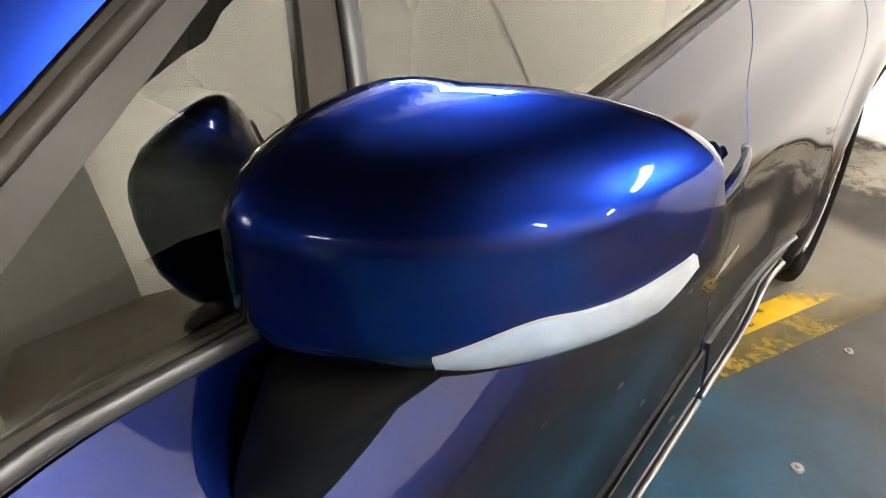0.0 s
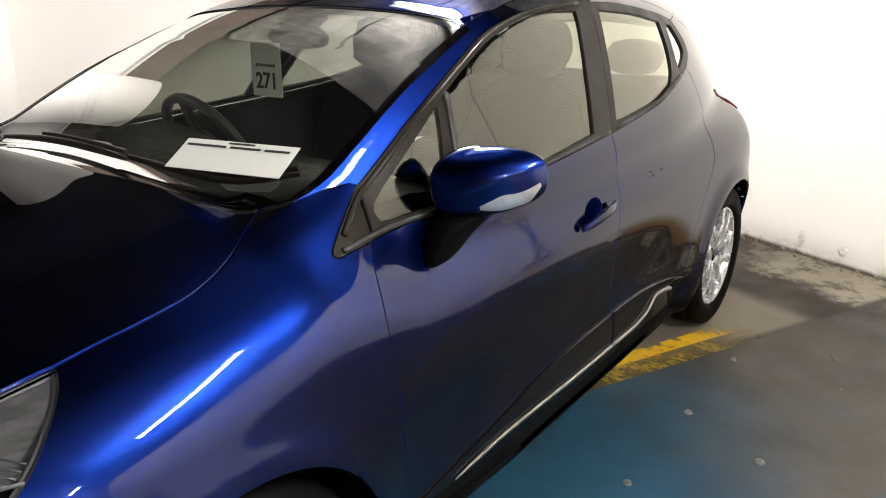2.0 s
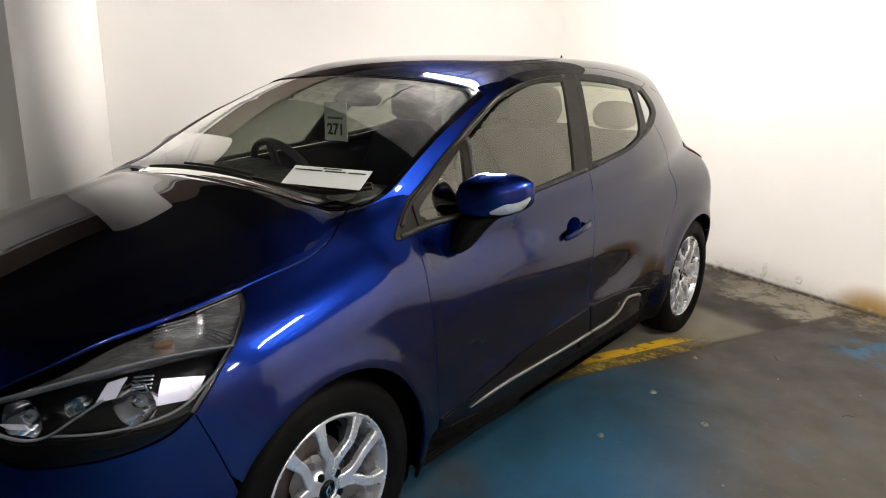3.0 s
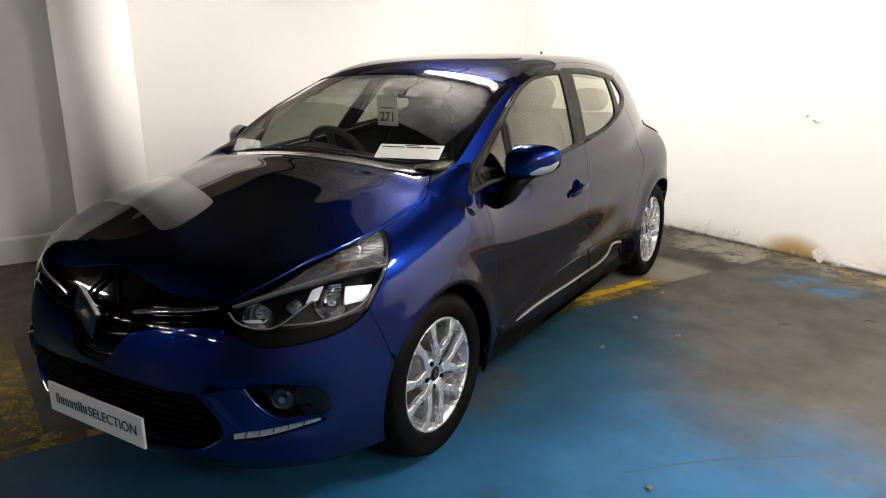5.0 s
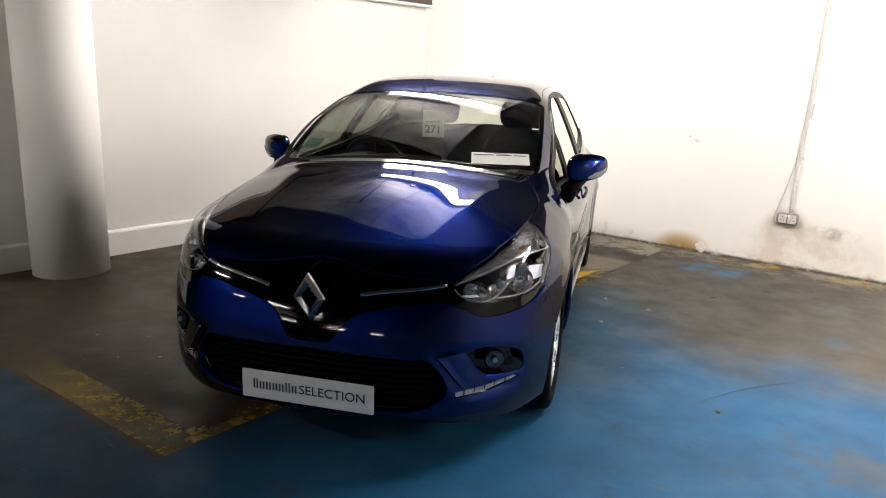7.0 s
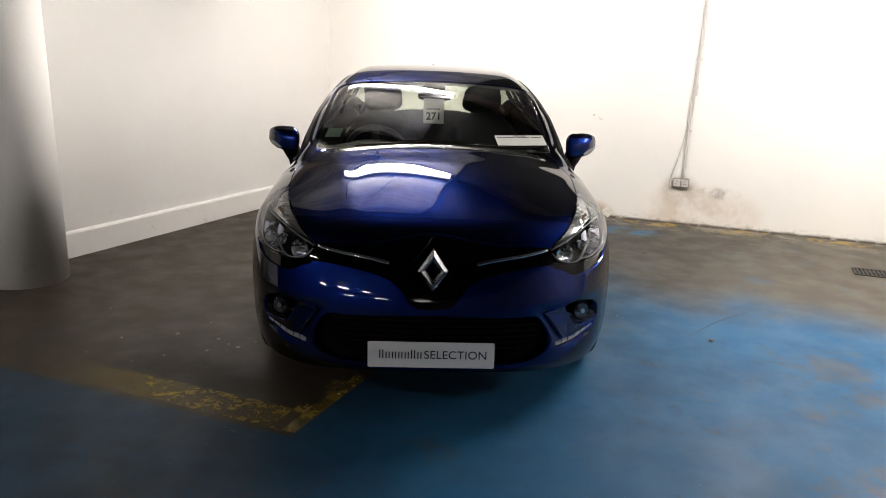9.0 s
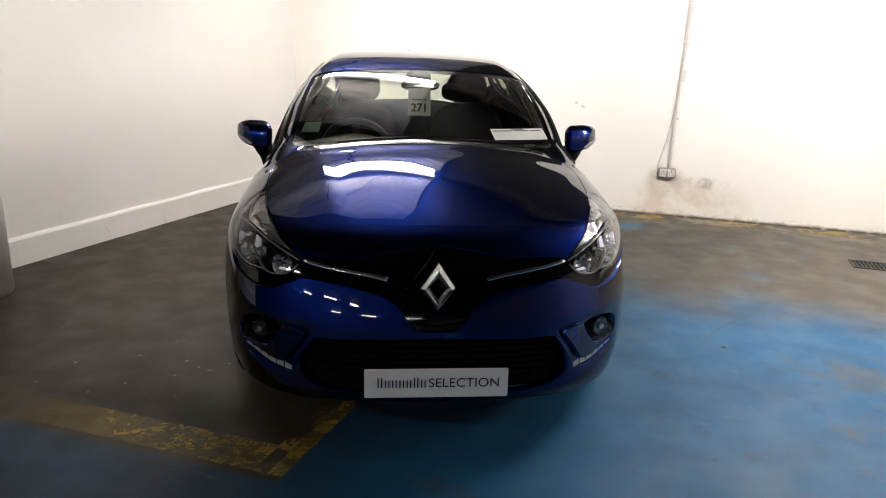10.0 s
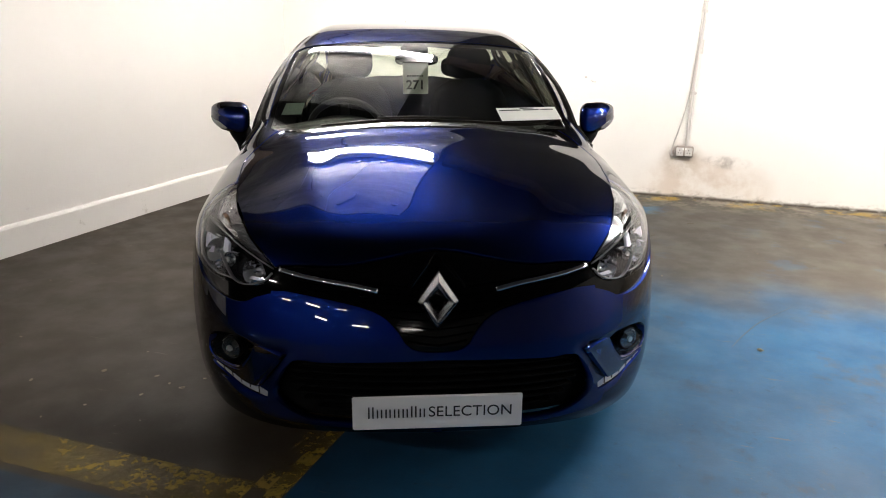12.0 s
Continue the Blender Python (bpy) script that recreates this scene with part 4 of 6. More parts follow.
def steeper(p, n):
    """Flat door glass stands steeper than the bulging body beside it."""
    m = n * (1, 1, 0.62)
    return p, m / np.linalg.norm(m, axis=1, keepdims=True)


panel("door_glass", SIDE, front_glass, M["side_glass"], doors, shape=steeper, offset=-0.003, depth=0, gap=-0.004, label="lightly tinted side glass")
panel("quarter_glass", SIDE, quarter_glass, M["side_glass"], doors, shape=steeper, offset=-0.003, depth=0, gap=-0.004)
panel("door_glass", SIDE, rear_glass, M["side_glass"], rear_doors, shape=steeper, offset=-0.003, depth=0, gap=-0.004, label="lightly tinted side glass")
panel("quarter_glass", SIDE, tail_glass, M["glass_dark"], rear_doors, offset=-0.003, depth=0, gap=-0.004)
clad = np.vstack([line(SIDE, [(0.445, 0.352), (0.60, 0.366), (0.79, 0.389), (1.0, 0.425), (1.224, 0.438), (1.43, 0.447)]), line(SIDE, [(1.43, 0.255), (0.9, 0.252), (0.445, 0.252)])])
clad_rear = np.vstack([line(SIDE, [(1.448, 0.448), (1.55, 0.450), (1.706, 0.446), (1.9, 0.425), (2.06, 0.385)]), line(SIDE, [(2.055, 0.255), (1.7, 0.252), (1.448, 0.252)])])
panel("cladding", SIDE, clad, M["gloss_black"], doors, offset=0.008, label="glossy black lower door cladding")
panel("cladding", SIDE, clad_rear, M["gloss_black"], rear_doors, offset=0.008, label="glossy black lower door cladding")


def bar(view, knots, width, height, out, material, parents, name, label="", taper=None):
    p = line(view, knots)
    n = slope(p)
    return twin(name, sweep(p + n * out, width, height, n, taper=taper), material, parents, label)


bar(SIDE, [(0.595, 0.334), (0.79, 0.343), (1.0, 0.342), (1.226, 0.339), (1.43, 0.341)], 0.012, 0.010, 0.012, M["satin"], doors, "moulding", "satin silver moulding", taper=lambda t: min(1, 0.3 + 6 * t))
bar(SIDE, [(1.446, 0.341), (1.60, 0.344), (1.70, 0.365), (1.764, 0.402), (1.85, 0.398), (1.936, 0.384)], 0.012, 0.010, 0.012, M["satin"], rear_doors, "moulding", "satin silver moulding")
bar(SIDE, [(0.352, 0.934), (0.46, 0.942), (0.80, 0.962), (1.1, 0.981), (1.3, 0.994), (1.46, 1.004)], 0.012, 0.010, 0.006, M["rubber"], doors, "window_seal")
bar(SIDE, [(1.51, 1.008), (1.85, 1.042), (2.05, 1.080), (2.2, 1.108)], 0.012, 0.010, 0.006, M["rubber"], rear_doors, "window_seal")
bar(SIDE, [(0.70, 0.955), (0.775, 1.176)], 0.016, 0.012, 0.004, M["rubber"], doors, "divider_bar")



bar(SIDE, [(0.442, 0.934), (0.452, 0.985), (0.458, 1.020)], 0.007, 0.004, 0.006, M["plastic"], doors, "seal_gap")
bar(SIDE, [(0.372, 0.956), (0.465, 1.018), (0.645, 1.122), (0.786, 1.187), (1.0, 1.273), (1.18, 1.318), (1.364, 1.345), (1.60, 1.359)], 0.013, 0.010, 0.006, M["trim"], doors, "window_seal")


def dished(p, n):
    r2 = ((p[:, 1] - 1.300) / 0.059) ** 2 + ((p[:, 2] - 0.803 - 0.17 * (p[:, 1] - 1.300)) / 0.037) ** 2
    k = np.clip(1 - r2, 0, 1)
    q = p - n * (0.034 * np.sqrt(k + 1e-6))[:, None]
    m = n + np.stack([0 * k, (p[:, 1] - 1.300) * -7, (p[:, 2] - 0.803) * -11], -1)
    return q, m / np.linalg.norm(m, axis=1, keepdims=True)


panel("handle_cup", SIDE, cup_ring, M["paint"], doors, shape=dished, gap=-0.001, depth=0, res=0.012)
grip = np.array([(0.836 + 0.018 * math.sin(t * math.pi) ** 0.6, 1.205 + 0.205 * t, 0.780 + 0.028 * t + 0.006 * math.sin(t * math.pi)) for t in np.linspace(0, 1, 14)])
twin("door_handle", sweep(grip, 0.026, 0.016, [(1, 0, 0.1)] * 14, sides=12, taper=lambda t: 0.55 + 0.45 * math.sin(min(1, max(0, t * 0.9 + 0.08)) * math.pi) ** 0.5), M["paint"], doors, "body-coloured pull handle")


# ---- windscreen, front end ----
half_screen = np.vstack([screen_low, screen_side[1:], screen_top[1:]])
screen_ring = np.vstack([half_screen, turned(half_screen)[1:-1]])
screen = panel("windscreen", SCREEN, screen_ring, M["screen_glass"], car, offset=-0.004, depth=0, res=0.03, gap=0.001, label="clear windscreen")
band = shrunk(SCREEN.flat(screen_ring), 0.022)
panel("screen_border", SCREEN, screen_ring, M["gloss_black"], screen, holes=[settle(SCREEN, band)], offset=-0.002, depth=0.004, gap=0.001, res=0.02)
cowl = np.vstack([line(TOP, [(0.60, 0.322), (0.52, 0.290), (0.4, 0.250), (0.2, 0.218), (0, 0.210)])[::-1], line(WING, [(0.60, 0.325, 0.97), (0.655, 0.405, 1.010)])[1:], screen_low[::-1][1:]])
panel("cowl", TOP, np.vstack([cowl, turned(cowl)[1:-1]]), M["plastic"], car, offset=-0.012, gap=0.0, res=0.03, depth=0.01, label="black plastic scuttle panel")

# grille
g_half = np.vstack([grille_top, lamp_low[1:], bezel_low[::-1][1:], grille_low[1:]])
panel("grille", NOSE_ROUND, np.vstack([g_half, turned(g_half)[1:-1]]), M["gloss_black"], car, offset=-0.010, depth=0.02, gap=0.0, res=0.02, label="gloss black upper grille")
for z, w in ((0.725, 0.44), (0.702, 0.43), (0.68, 0.40), (0.655, 0.27), (0.632, 0.20), (0.608, 0.145), (0.584, 0.125), (0.56, 0.11), (0.536, 0.09)):
    dip = 0.03 if z > 0.67 else 0.012
    p = line(FRONT, [(x * w, z - dip + dip * 1.2 * abs(x) ** 1.3) for x in np.linspace(-1, 1, 9)])
    b = sweep(p + slope(p) * -0.004, 0.006, 0.016, slope(p))
    ob = part("grille_slat", b, M["gloss_black"], car)
bar(FRONT, [(0.180, 0.684), (0.25, 0.697), (0.32, 0.706), (0.40, 0.716), (0.478, 0.729)], 0.017, 0.012, 0.005, M["chrome"], BOTH, "grille_bar", "chrome grille bar", taper=lambda t: 1.0 - 0.25 * t)
# emblem: a plain folded diamond ring
em = bmesh.new()
EM_Y = -0.815
outer = [(0, 0.097), (0.063, 0), (0, -0.097), (-0.063, 0)]
rows = []
for k, d in ((1.0, 0.0), (0.97, -0.012), (0.72, -0.024), (0.46, -0.010), (0.44, 0.012)):
    rows.append([em.verts.new((x * k + (0.004 if j == 1 else -0.004 if j == 3 else 0) * (1 - k), EM_Y + d + 0.0 + (z * -0.09), 0.670 + z * (k if k > 0.8 else k * 0.97))) for j, (x, z) in enumerate(outer)])
for a, b in zip(rows[:-1], rows[1:]):
    for j in range(4):
        em.faces.new((a[j], a[(j + 1) % 4], b[(j + 1) % 4], b[j]))
bmesh.ops.recalc_face_normals(em, faces=em.faces[:])
bmesh.ops.bevel(em, geom=em.edges[:], offset=0.0015, segments=2, affect="EDGES")
part("emblem", em, M["emblem"], car, "brushed chrome diamond emblem")
p = line(FRONT, [(x, 0.690 + 0.090 * (1 - abs(x) / 0.085) ** 0.9) for x in (-0.085, -0.06, -0.03, 0, 0.03, 0.06, 0.085)], 4)
part("emblem_surround", sweep(p + slope(p) * 0.003, 0.012, 0.014, slope(p)), M["gloss_black"], car)

# what closes the car below and between engine and cabin
# unseen slabs, added to stop tube light leaking through the hollow nose
part("undertray", block((-0.56, -0.45, 0.20), (0.56, 2.90, 0.215), 0.004), M["plastic"], car)
part("bulkhead", block((-0.66, 0.20, 0.20), (0.66, 0.225, 0.90), 0.004), M["plastic"], car)
part("radiator", block((-0.50, -0.60, 0.225), (0.50, -0.57, 0.68), 0.004), M["plastic"], car)

# lower intake, fog lamps, running lights, number plate
i_ring = np.vstack([intake, turned(intake)[1:-1]])
panel("lower_grille", NOSE_ROUND, i_ring, M["plastic"], bumper, offset=-0.045, gap=-0.02, depth=0, res=0.04)
for z, w in ((0.455, 0.42), (0.43, 0.45), (0.405, 0.46), (0.38, 0.455), (0.355, 0.44), (0.33, 0.42), (0.305, 0.37), (0.285, 0.28)):
    p = line(FRONT, [(x * w, z) for x in np.linspace(-1, 1, 9)])
    part("intake_slat", sweep(p + slope(p) * -0.026, 0.007, 0.03, slope(p)), M["plastic"], bumper)
def sunk(p, n):
    """The fog pocket: deepest in its middle, closing at the rim."""
    r2 = ((p[:, 0] - 0.655) / 0.105) ** 2 + ((p[:, 2] - 0.440) / 0.062) ** 2
    k = np.sqrt(np.clip(1.05 - r2, 0, 1))
    return p - n * (0.005 + 0.055 * k)[:, None], n


def bladed(p, n):
    """The painted blade beside the fog lamp: proud along its inner edge, falling outward into the pocket."""
    x = np.abs(p[:, 0])
    t = np.clip((x - 0.462 - (0.482 - p[:, 2]) * 0.7) / 0.10, 0, 1)
    q = p + n * (0.003 + 0.020 * (1 - t))[:, None]
    m = n + np.stack([0.26 * (t < 1) * np.sign(p[:, 0]), 0 * x, 0.12 * (t < 1)], -1)
    return q, m / np.linalg.norm(m, axis=1, keepdims=True)


panel("fog_blade", FRONT, blade_ring, M["paint"], (bumper, bumper), shape=bladed, gap=0.001, depth=0.022, res=0.014)
panel("fog_recess", FRONT, fog_ring, M["gloss_black"], (bumper, bumper), shape=sunk, gap=-0.002, depth=0, res=0.012)
for s in (1, -1):
    turn_m = Matrix.Translation((s * 0.645, -0.600, 0.446)) @ Matrix.Rotation(radians(s * 26), 4, "Z") @ Matrix.Rotation(radians(90), 4, "X")
    fl = bmesh.new()
    bmesh.ops.create_cone(fl, cap_ends=True, segments=28, radius1=0.030, radius2=0.041, depth=0.05, matrix=turn_m)
    lamp_body = part("fog_lamp", fl, M["plastic"], bumper)
    bowl = bmesh.new()
    rows = [[bowl.verts.new(turn_m @ Vector((r * math.cos(i * math.pi / 14), r * math.sin(i * math.pi / 14), z))) for i in range(28)] for r, z in ((0.008, 0.0265), (0.024, 0.0275), (0.033, 0.030), (0.036, 0.034))]
    bowl.faces.new(rows[0][::-1])
    for a, b in zip(rows[:-1], rows[1:]):
        for i in range(28):
            bowl.faces.new((a[i], a[(i + 1) % 28], b[(i + 1) % 28], b[i]))
    part("reflector", bowl, M["fog_bowl"], lamp_body)
    fg = bmesh.new()
    bmesh.ops.create_uvsphere(fg, u_segments=24, v_segments=10, radius=0.037, matrix=turn_m @ Matrix.Translation((0, 0, 0.030)) @ Matrix.Diagonal((1, 1, 0.35, 1)))
    for f in fg.faces:
        f.smooth = True
    part("lens", fg, M["lens"], lamp_body, "clear fog lamp lens")
    cap = bmesh.new()
    bmesh.ops.create_cone(cap, cap_ends=True, segments=20, radius1=0.010, radius2=0.010, depth=0.006, matrix=turn_m @ Matrix.Translation((0, 0, 0.040)))
    part("bulb_cap", cap, M["satin"], lamp_body)
panel("light_recess", FRONT, drl_ring, M["gloss_black"], (bumper, bumper), offset=-0.016, gap=-0.006, depth=0, res=0.02)
panel("running_light", FRONT, line(FRONT, [(0.538, 0.334), (0.62, 0.341), (0.70, 0.354), (0.728, 0.358), (0.726, 0.351), (0.63, 0.328), (0.54, 0.319)]), M["strip_lens"], (bumper, bumper), offset=-0.004, gap=0, res=0.015, label="clear running light strip")
for x in (0.565, 0.598, 0.631, 0.664, 0.697):
    bar(FRONT, [(x, 0.322 + 0.16 * (x - 0.565)), (x + 0.003, 0.342 + 0.12 * (x - 0.565))], 0.003, 0.004, -0.003, M["plastic"], (bumper, bumper), "light_divider")
plate = part("number_plate", block((-0.262, -0.852, 0.259), (0.262, -0.842, 0.371), 0.003), M["plate"], car, "white dealer plate")
for i in range(7):
    x = -0.214 + i * 0.0262
    h = 0.038 if i in (0, 5) else 0.029
    for k in (0.0, 0.0125):
        part("brand_bar", block((x + k, -0.8535, 0.300), (x + k + 0.0048, -0.851, 0.300 + h), 0), M["ink"], plate)


def words(name, text, size, m, material, parent, spacing=1.0, bold=0.0):
    curve = bpy.data.curves.new(name, "FONT")
    curve.body, curve.size, curve.align_x, curve.align_y, curve.extrude, curve.space_character = text, size, "CENTER", "CENTER", 0.0006, spacing
    curve.offset = bold
    tmp = bpy.data.objects.new(name, curve)
    scene.collection.objects.link(tmp)
    me = bpy.data.meshes.new_from_object(tmp.evaluated_get(bpy.context.evaluated_depsgraph_get()))
    bpy.data.objects.remove(tmp)
    me.materials.append(material)
    ob = new(name, me)
    ob.parent, ob.matrix_basis = parent, m
    return ob


words("lettering", "SELECTION", 0.0505, pose(0.101, -0.8528, 0.316, 90, 0, 0), M["ink"], plate, 1.02)

# headlamps
lamp_ring = np.vstack([lamp_top, lamp_low[1:], lamp_rear[1:-1]])
shells = panel("headlamp", LAMP, lamp_ring, M["lamp_back"], BOTH, offset=-0.085, gap=0.002, depth=-0.078, res=0.025, label="dark headlamp housing behind a clear lens")
panel("lens", LAMP, lamp_ring, M["lens"], shells, offset=0.0, gap=0.0015, depth=0.004, res=0.02, label="clear polycarbonate lens")
upper_ring = np.vstack([lamp_top, line(LAMP, [(0.56, -0.62, 0.752), (0.62, -0.555, 0.775), (0.69, -0.455, 0.800), (0.75, -0.345, 0.812), (0.796, -0.245, 0.812), (0.770, -0.202, 0.848), (0.722, -0.168, 0.882)])])


def dipped(p, n):
    """The turn-signal reflector falls away from the lens in a shallow trough."""
    k = 0.5 + 0.5 * np.cos((p[:, 2] - 0.80 - 0.12 * (p[:, 0] - 0.65)) * 45)
    q = p - n * (0.014 + 0.026 * k)[:, None]
    m = n * 0.9 + np.array((0, 0, 1.0)) * (0.55 * np.sin((p[:, 2] - 0.80 - 0.12 * (p[:, 0] - 0.65)) * 45))[:, None]
    return q, m / np.linalg.norm(m, axis=1, keepdims=True)


panel("upper_reflector", LAMP, upper_ring, M["reflector"], shells, shape=dipped, gap=0.004, depth=0.03, res=0.012, label="silver turn-signal reflector")
amber = line(LAMP, [(0.686, -0.37, 0.832), (0.700, -0.345, 0.833), (0.706, -0.335, 0.824), (0.695, -0.36, 0.819), (0.686, -0.375, 0.824)])
panel("bulb_cover", LAMP, amber, M["amber"], shells, offset=-0.020, gap=0, depth=0.012, res=0.015, label="amber tinted bulb cover")
for i in range(4):
    k = i * 0.0085
    bar(LAMP, [(0.730 - k * 0.5, -0.255, 0.832 - k), (0.785 - k * 0.2, -0.235 - k * 0.6, 0.822 - k)], 0.0026, 0.005, -0.010, M["chrome"], shells, "rib")
    bar(LAMP, [(0.655 + k * 0.5, -0.36, 0.853 - k * 0.8), (0.700 + k * 0.5, -0.26, 0.866 - k * 0.8)], 0.0022, 0.004, -0.012, M["chrome"], shells, "rib")
bar(LAMP, [(0.512, -0.668, 0.734), (0.555, -0.620, 0.748), (0.61, -0.565, 0.768), (0.69, -0.46, 0.794), (0.752, -0.35, 0.806), (0.799, -0.25, 0.806)], 0.006, 0.03, -0.016, M["lamp_grey"], shells, "divider", "pale divider moulding")
bar(LAMP, [(0.512, -0.686, 0.722), (0.54, -0.684, 0.694), (0.58, -0.668, 0.678), (0.625, -0.638, 0.672), (0.655, -0.605, 0.684), (0.68, -0.565, 0.712), (0.705, -0.515, 0.742)], 0.0055, 0.014, -0.012, M["lamp_grey"], shells, "light_guide", "pale light guide tube")
bar(LAMP, [(0.655, -0.605, 0.678), (0.72, -0.535, 0.677), (0.772, -0.45, 0.687), (0.797, -0.38, 0.708), (0.806, -0.32, 0.752), (0.803, -0.27, 0.785)], 0.005, 0.012, -0.012, M["lamp_grey"], shells, "light_guide", "pale light guide tube")
for c, r, deep in (((0.596, -0.640, 0.716), 0.046, 0.052), ((0.735, -0.465, 0.728), 0.050, 0.052), ((0.670, -0.555, 0.735), 0.024, 0.036)):
    q = settle(LAMP, LAMP.flat(np.array([c])))[0]
    m = Matrix.Translation(q - LAMP.d * deep) @ Vector(LAMP.d * (0.6, 1, 0.15)).to_track_quat("Z", "Y").to_matrix().to_4x4()
    bowl = bmesh.new()
    rings_b = []
    for k in range(8):
        t = k / 7
        rr, zz = r * (0.22 + 0.78 * t ** 0.6), -0.03 + 0.05 * t * t
        rings_b.append([bowl.verts.new(m @ Vector((rr * math.cos(i * math.pi / 14), rr * math.sin(i * math.pi / 14), zz))) for i in range(28)])
    bowl.faces.new(rings_b[0][::-1])
    for a, b in zip(rings_b[:-1], rings_b[1:]):
        for i in range(28):
            bowl.faces.new((a[i], a[(i + 1) % 28], b[(i + 1) % 28], b[i]))
    for f in bowl.faces:
        f.smooth = True
    twin("reflector_bowl", bowl, M["bowl"], shells, "chromed reflector bowl")
    bulb = bmesh.new()
    bmesh.ops.create_uvsphere(bulb, u_segments=14, v_segments=8, radius=r * 0.30, matrix=m @ Matrix.Translation((0, 0, -0.006)))
    for f in bulb.faces:
        f.smooth = True
    twin("bulb", bulb, M["lamp_clear"], shells)
    shade = bmesh.new()
    bmesh.ops.create_cube(shade, size=1, matrix=m @ Matrix.Translation((0, r * 0.1, 0.006)) @ Matrix.Diagonal((r * 0.5, r * 0.16, 0.014, 1)))
    bmesh.ops.bevel(shade, geom=shade.edges[:], offset=0.002, segments=2, affect="EDGES")
    twin("bulb_shade", shade, M["chrome"], shells)
rim_path = np.vstack([lamp_rear, lamp_top[1:10]])
twin("lens_rim", sweep(rim_path - slope(rim_path) * 0.010 - np.array((0.006, -0.002, 0.004)), 0.016, 0.012, slope(rim_path)), M["lamp_grey"], shells, "grey moulded rim inside the lens")
flap = line(LAMP, [(0.755, -0.407, 0.768), (0.800, -0.325, 0.757), (0.803, -0.358, 0.712), (0.769, -0.434, 0.713)], 1)
panel("flat_reflector", LAMP, flap, M["silver_flat"], shells, offset=-0.024, gap=0, depth=0.01, res=0.02)
flap = line(LAMP, [(0.689, -0.496, 0.775), (0.707, -0.46, 0.782), (0.716, -0.498, 0.742), (0.694, -0.531, 0.737)], 1)
panel("flat_reflector", LAMP, flap, M["silver_flat"], shells, offset=-0.030, gap=0, depth=0.01, res=0.02)
for i in range(5):
    k = 0.010 * i
    bar(LAMP, [(0.728 + 0.15 * k, -0.470 + k * 0.1, 0.748 + k), (0.752 + 0.05 * k, -0.432 + k * 0.1, 0.744 + k)], 0.005, 0.010, -0.026, M["chrome"], shells, "reflector_step")
flap = line(LAMP, [(0.545, -0.680, 0.700), (0.575, -0.668, 0.690), (0.610, -0.645, 0.690), (0.600, -0.650, 0.702)], 1)
panel("flat_reflector", LAMP, flap, M["silver_flat"], shells, offset=-0.030, gap=0, depth=0.01, res=0.02)


# ---- wing mirrors ----
th, ph = np.meshgrid(np.linspace(0, 2 * np.pi, 73), np.linspace(-np.pi / 2 + 0.02, np.pi / 2 - 0.02, 41))
way = np.stack([np.cos(ph) * np.cos(th), np.cos(ph) * np.sin(th), np.sin(ph)], -1).reshape(-1, 3)
heart = np.array((0.875, 0.685, 1.028))
pts = meet(heart + 0.4 * way, -way, 0.4, 80, mirror_form)
quads = [(i * 73 + j, i * 73 + j + 1, (i + 1) * 73 + j + 1, (i + 1) * 73 + j) for i in range(40) for j in range(72)]
norms = slope(pts, 0.001, mirror_form)
caps = []
for s, door in ((1, doors[0]), (-1, doors[1])):
    ob = new("wing_mirror", mesh_from("wing_mirror", pts * (s, 1, 1), quads if s > 0 else [q[::-1] for q in quads], norms * (s, 1, 1), M["paint"]))
    ob.parent = car
    ob["label"] = "blue wing mirror on a black foot"
    caps.append(ob)
AHEAD = Flat(0.35, -0.9, -0.1)
strip_ring = np.vstack([line(AHEAD, [(0.8849, 0.6227, 0.9813), (0.9205, 0.6465, 1.0032), (0.9404, 0.6676, 1.0075), (0.9538, 0.6855, 1.0124), (0.970, 0.7151, 1.0249)], form=mirror_form), line(AHEAD, [(0.9714, 0.718, 1.0178), (0.9653, 0.7089, 1.0028), (0.9539, 0.7013, 0.9861), (0.9397, 0.6824, 0.9781), (0.9215, 0.6652, 0.972), (0.9004, 0.6421, 0.9713), (0.8846, 0.6268, 0.9729)], form=mirror_form)])
panel("indicator", AHEAD, strip_ring, M["lamp_clear"], caps, offset=0.0025, depth=0.004, gap=0.0008, res=0.008, form=mirror_form, label="clear side indicator lens")
p = line(AHEAD, [(0.8846, 0.6268, 0.9705), (0.9004, 0.6421, 0.9688), (0.9215, 0.6652, 0.9695), (0.9397, 0.6824, 0.9756), (0.9539, 0.7013, 0.9836)], form=mirror_form)
twin("lower_edge", sweep(p, 0.010, 0.008, slope(p, f=mirror_form), taper=lambda t: 1 - 0.6 * t), M["plastic"], caps)
foot = bmesh.new()
rows = []
for x, y, z, a, b in ((0.838, 0.690, 0.972, 0.046, 0.056), (0.835, 0.682, 0.955, 0.048, 0.061), (0.822, 0.655, 0.938, 0.044, 0.066), (0.808, 0.638, 0.908, 0.034, 0.058), (0.800, 0.618, 0.878, 0.030, 0.046), (0.795, 0.600, 0.858, 0.026, 0.032), (0.792, 0.585, 0.846, 0.014, 0.014)):
    rows.append([foot.verts.new((x + a * math.copysign(abs(math.cos(t)) ** 0.7, math.cos(t)), y + b * math.copysign(abs(math.sin(t)) ** 0.7, math.sin(t)), z)) for t in np.linspace(0, 2 * math.pi, 24, endpoint=False)])
for a, b in zip(rows[:-1], rows[1:]):
    for i in range(24):
        foot.faces.new((a[i], a[(i + 1) % 24], b[(i + 1) % 24], b[i]))
foot.faces.new(rows[-1])
bmesh.ops.recalc_face_normals(foot, faces=foot.faces[:])
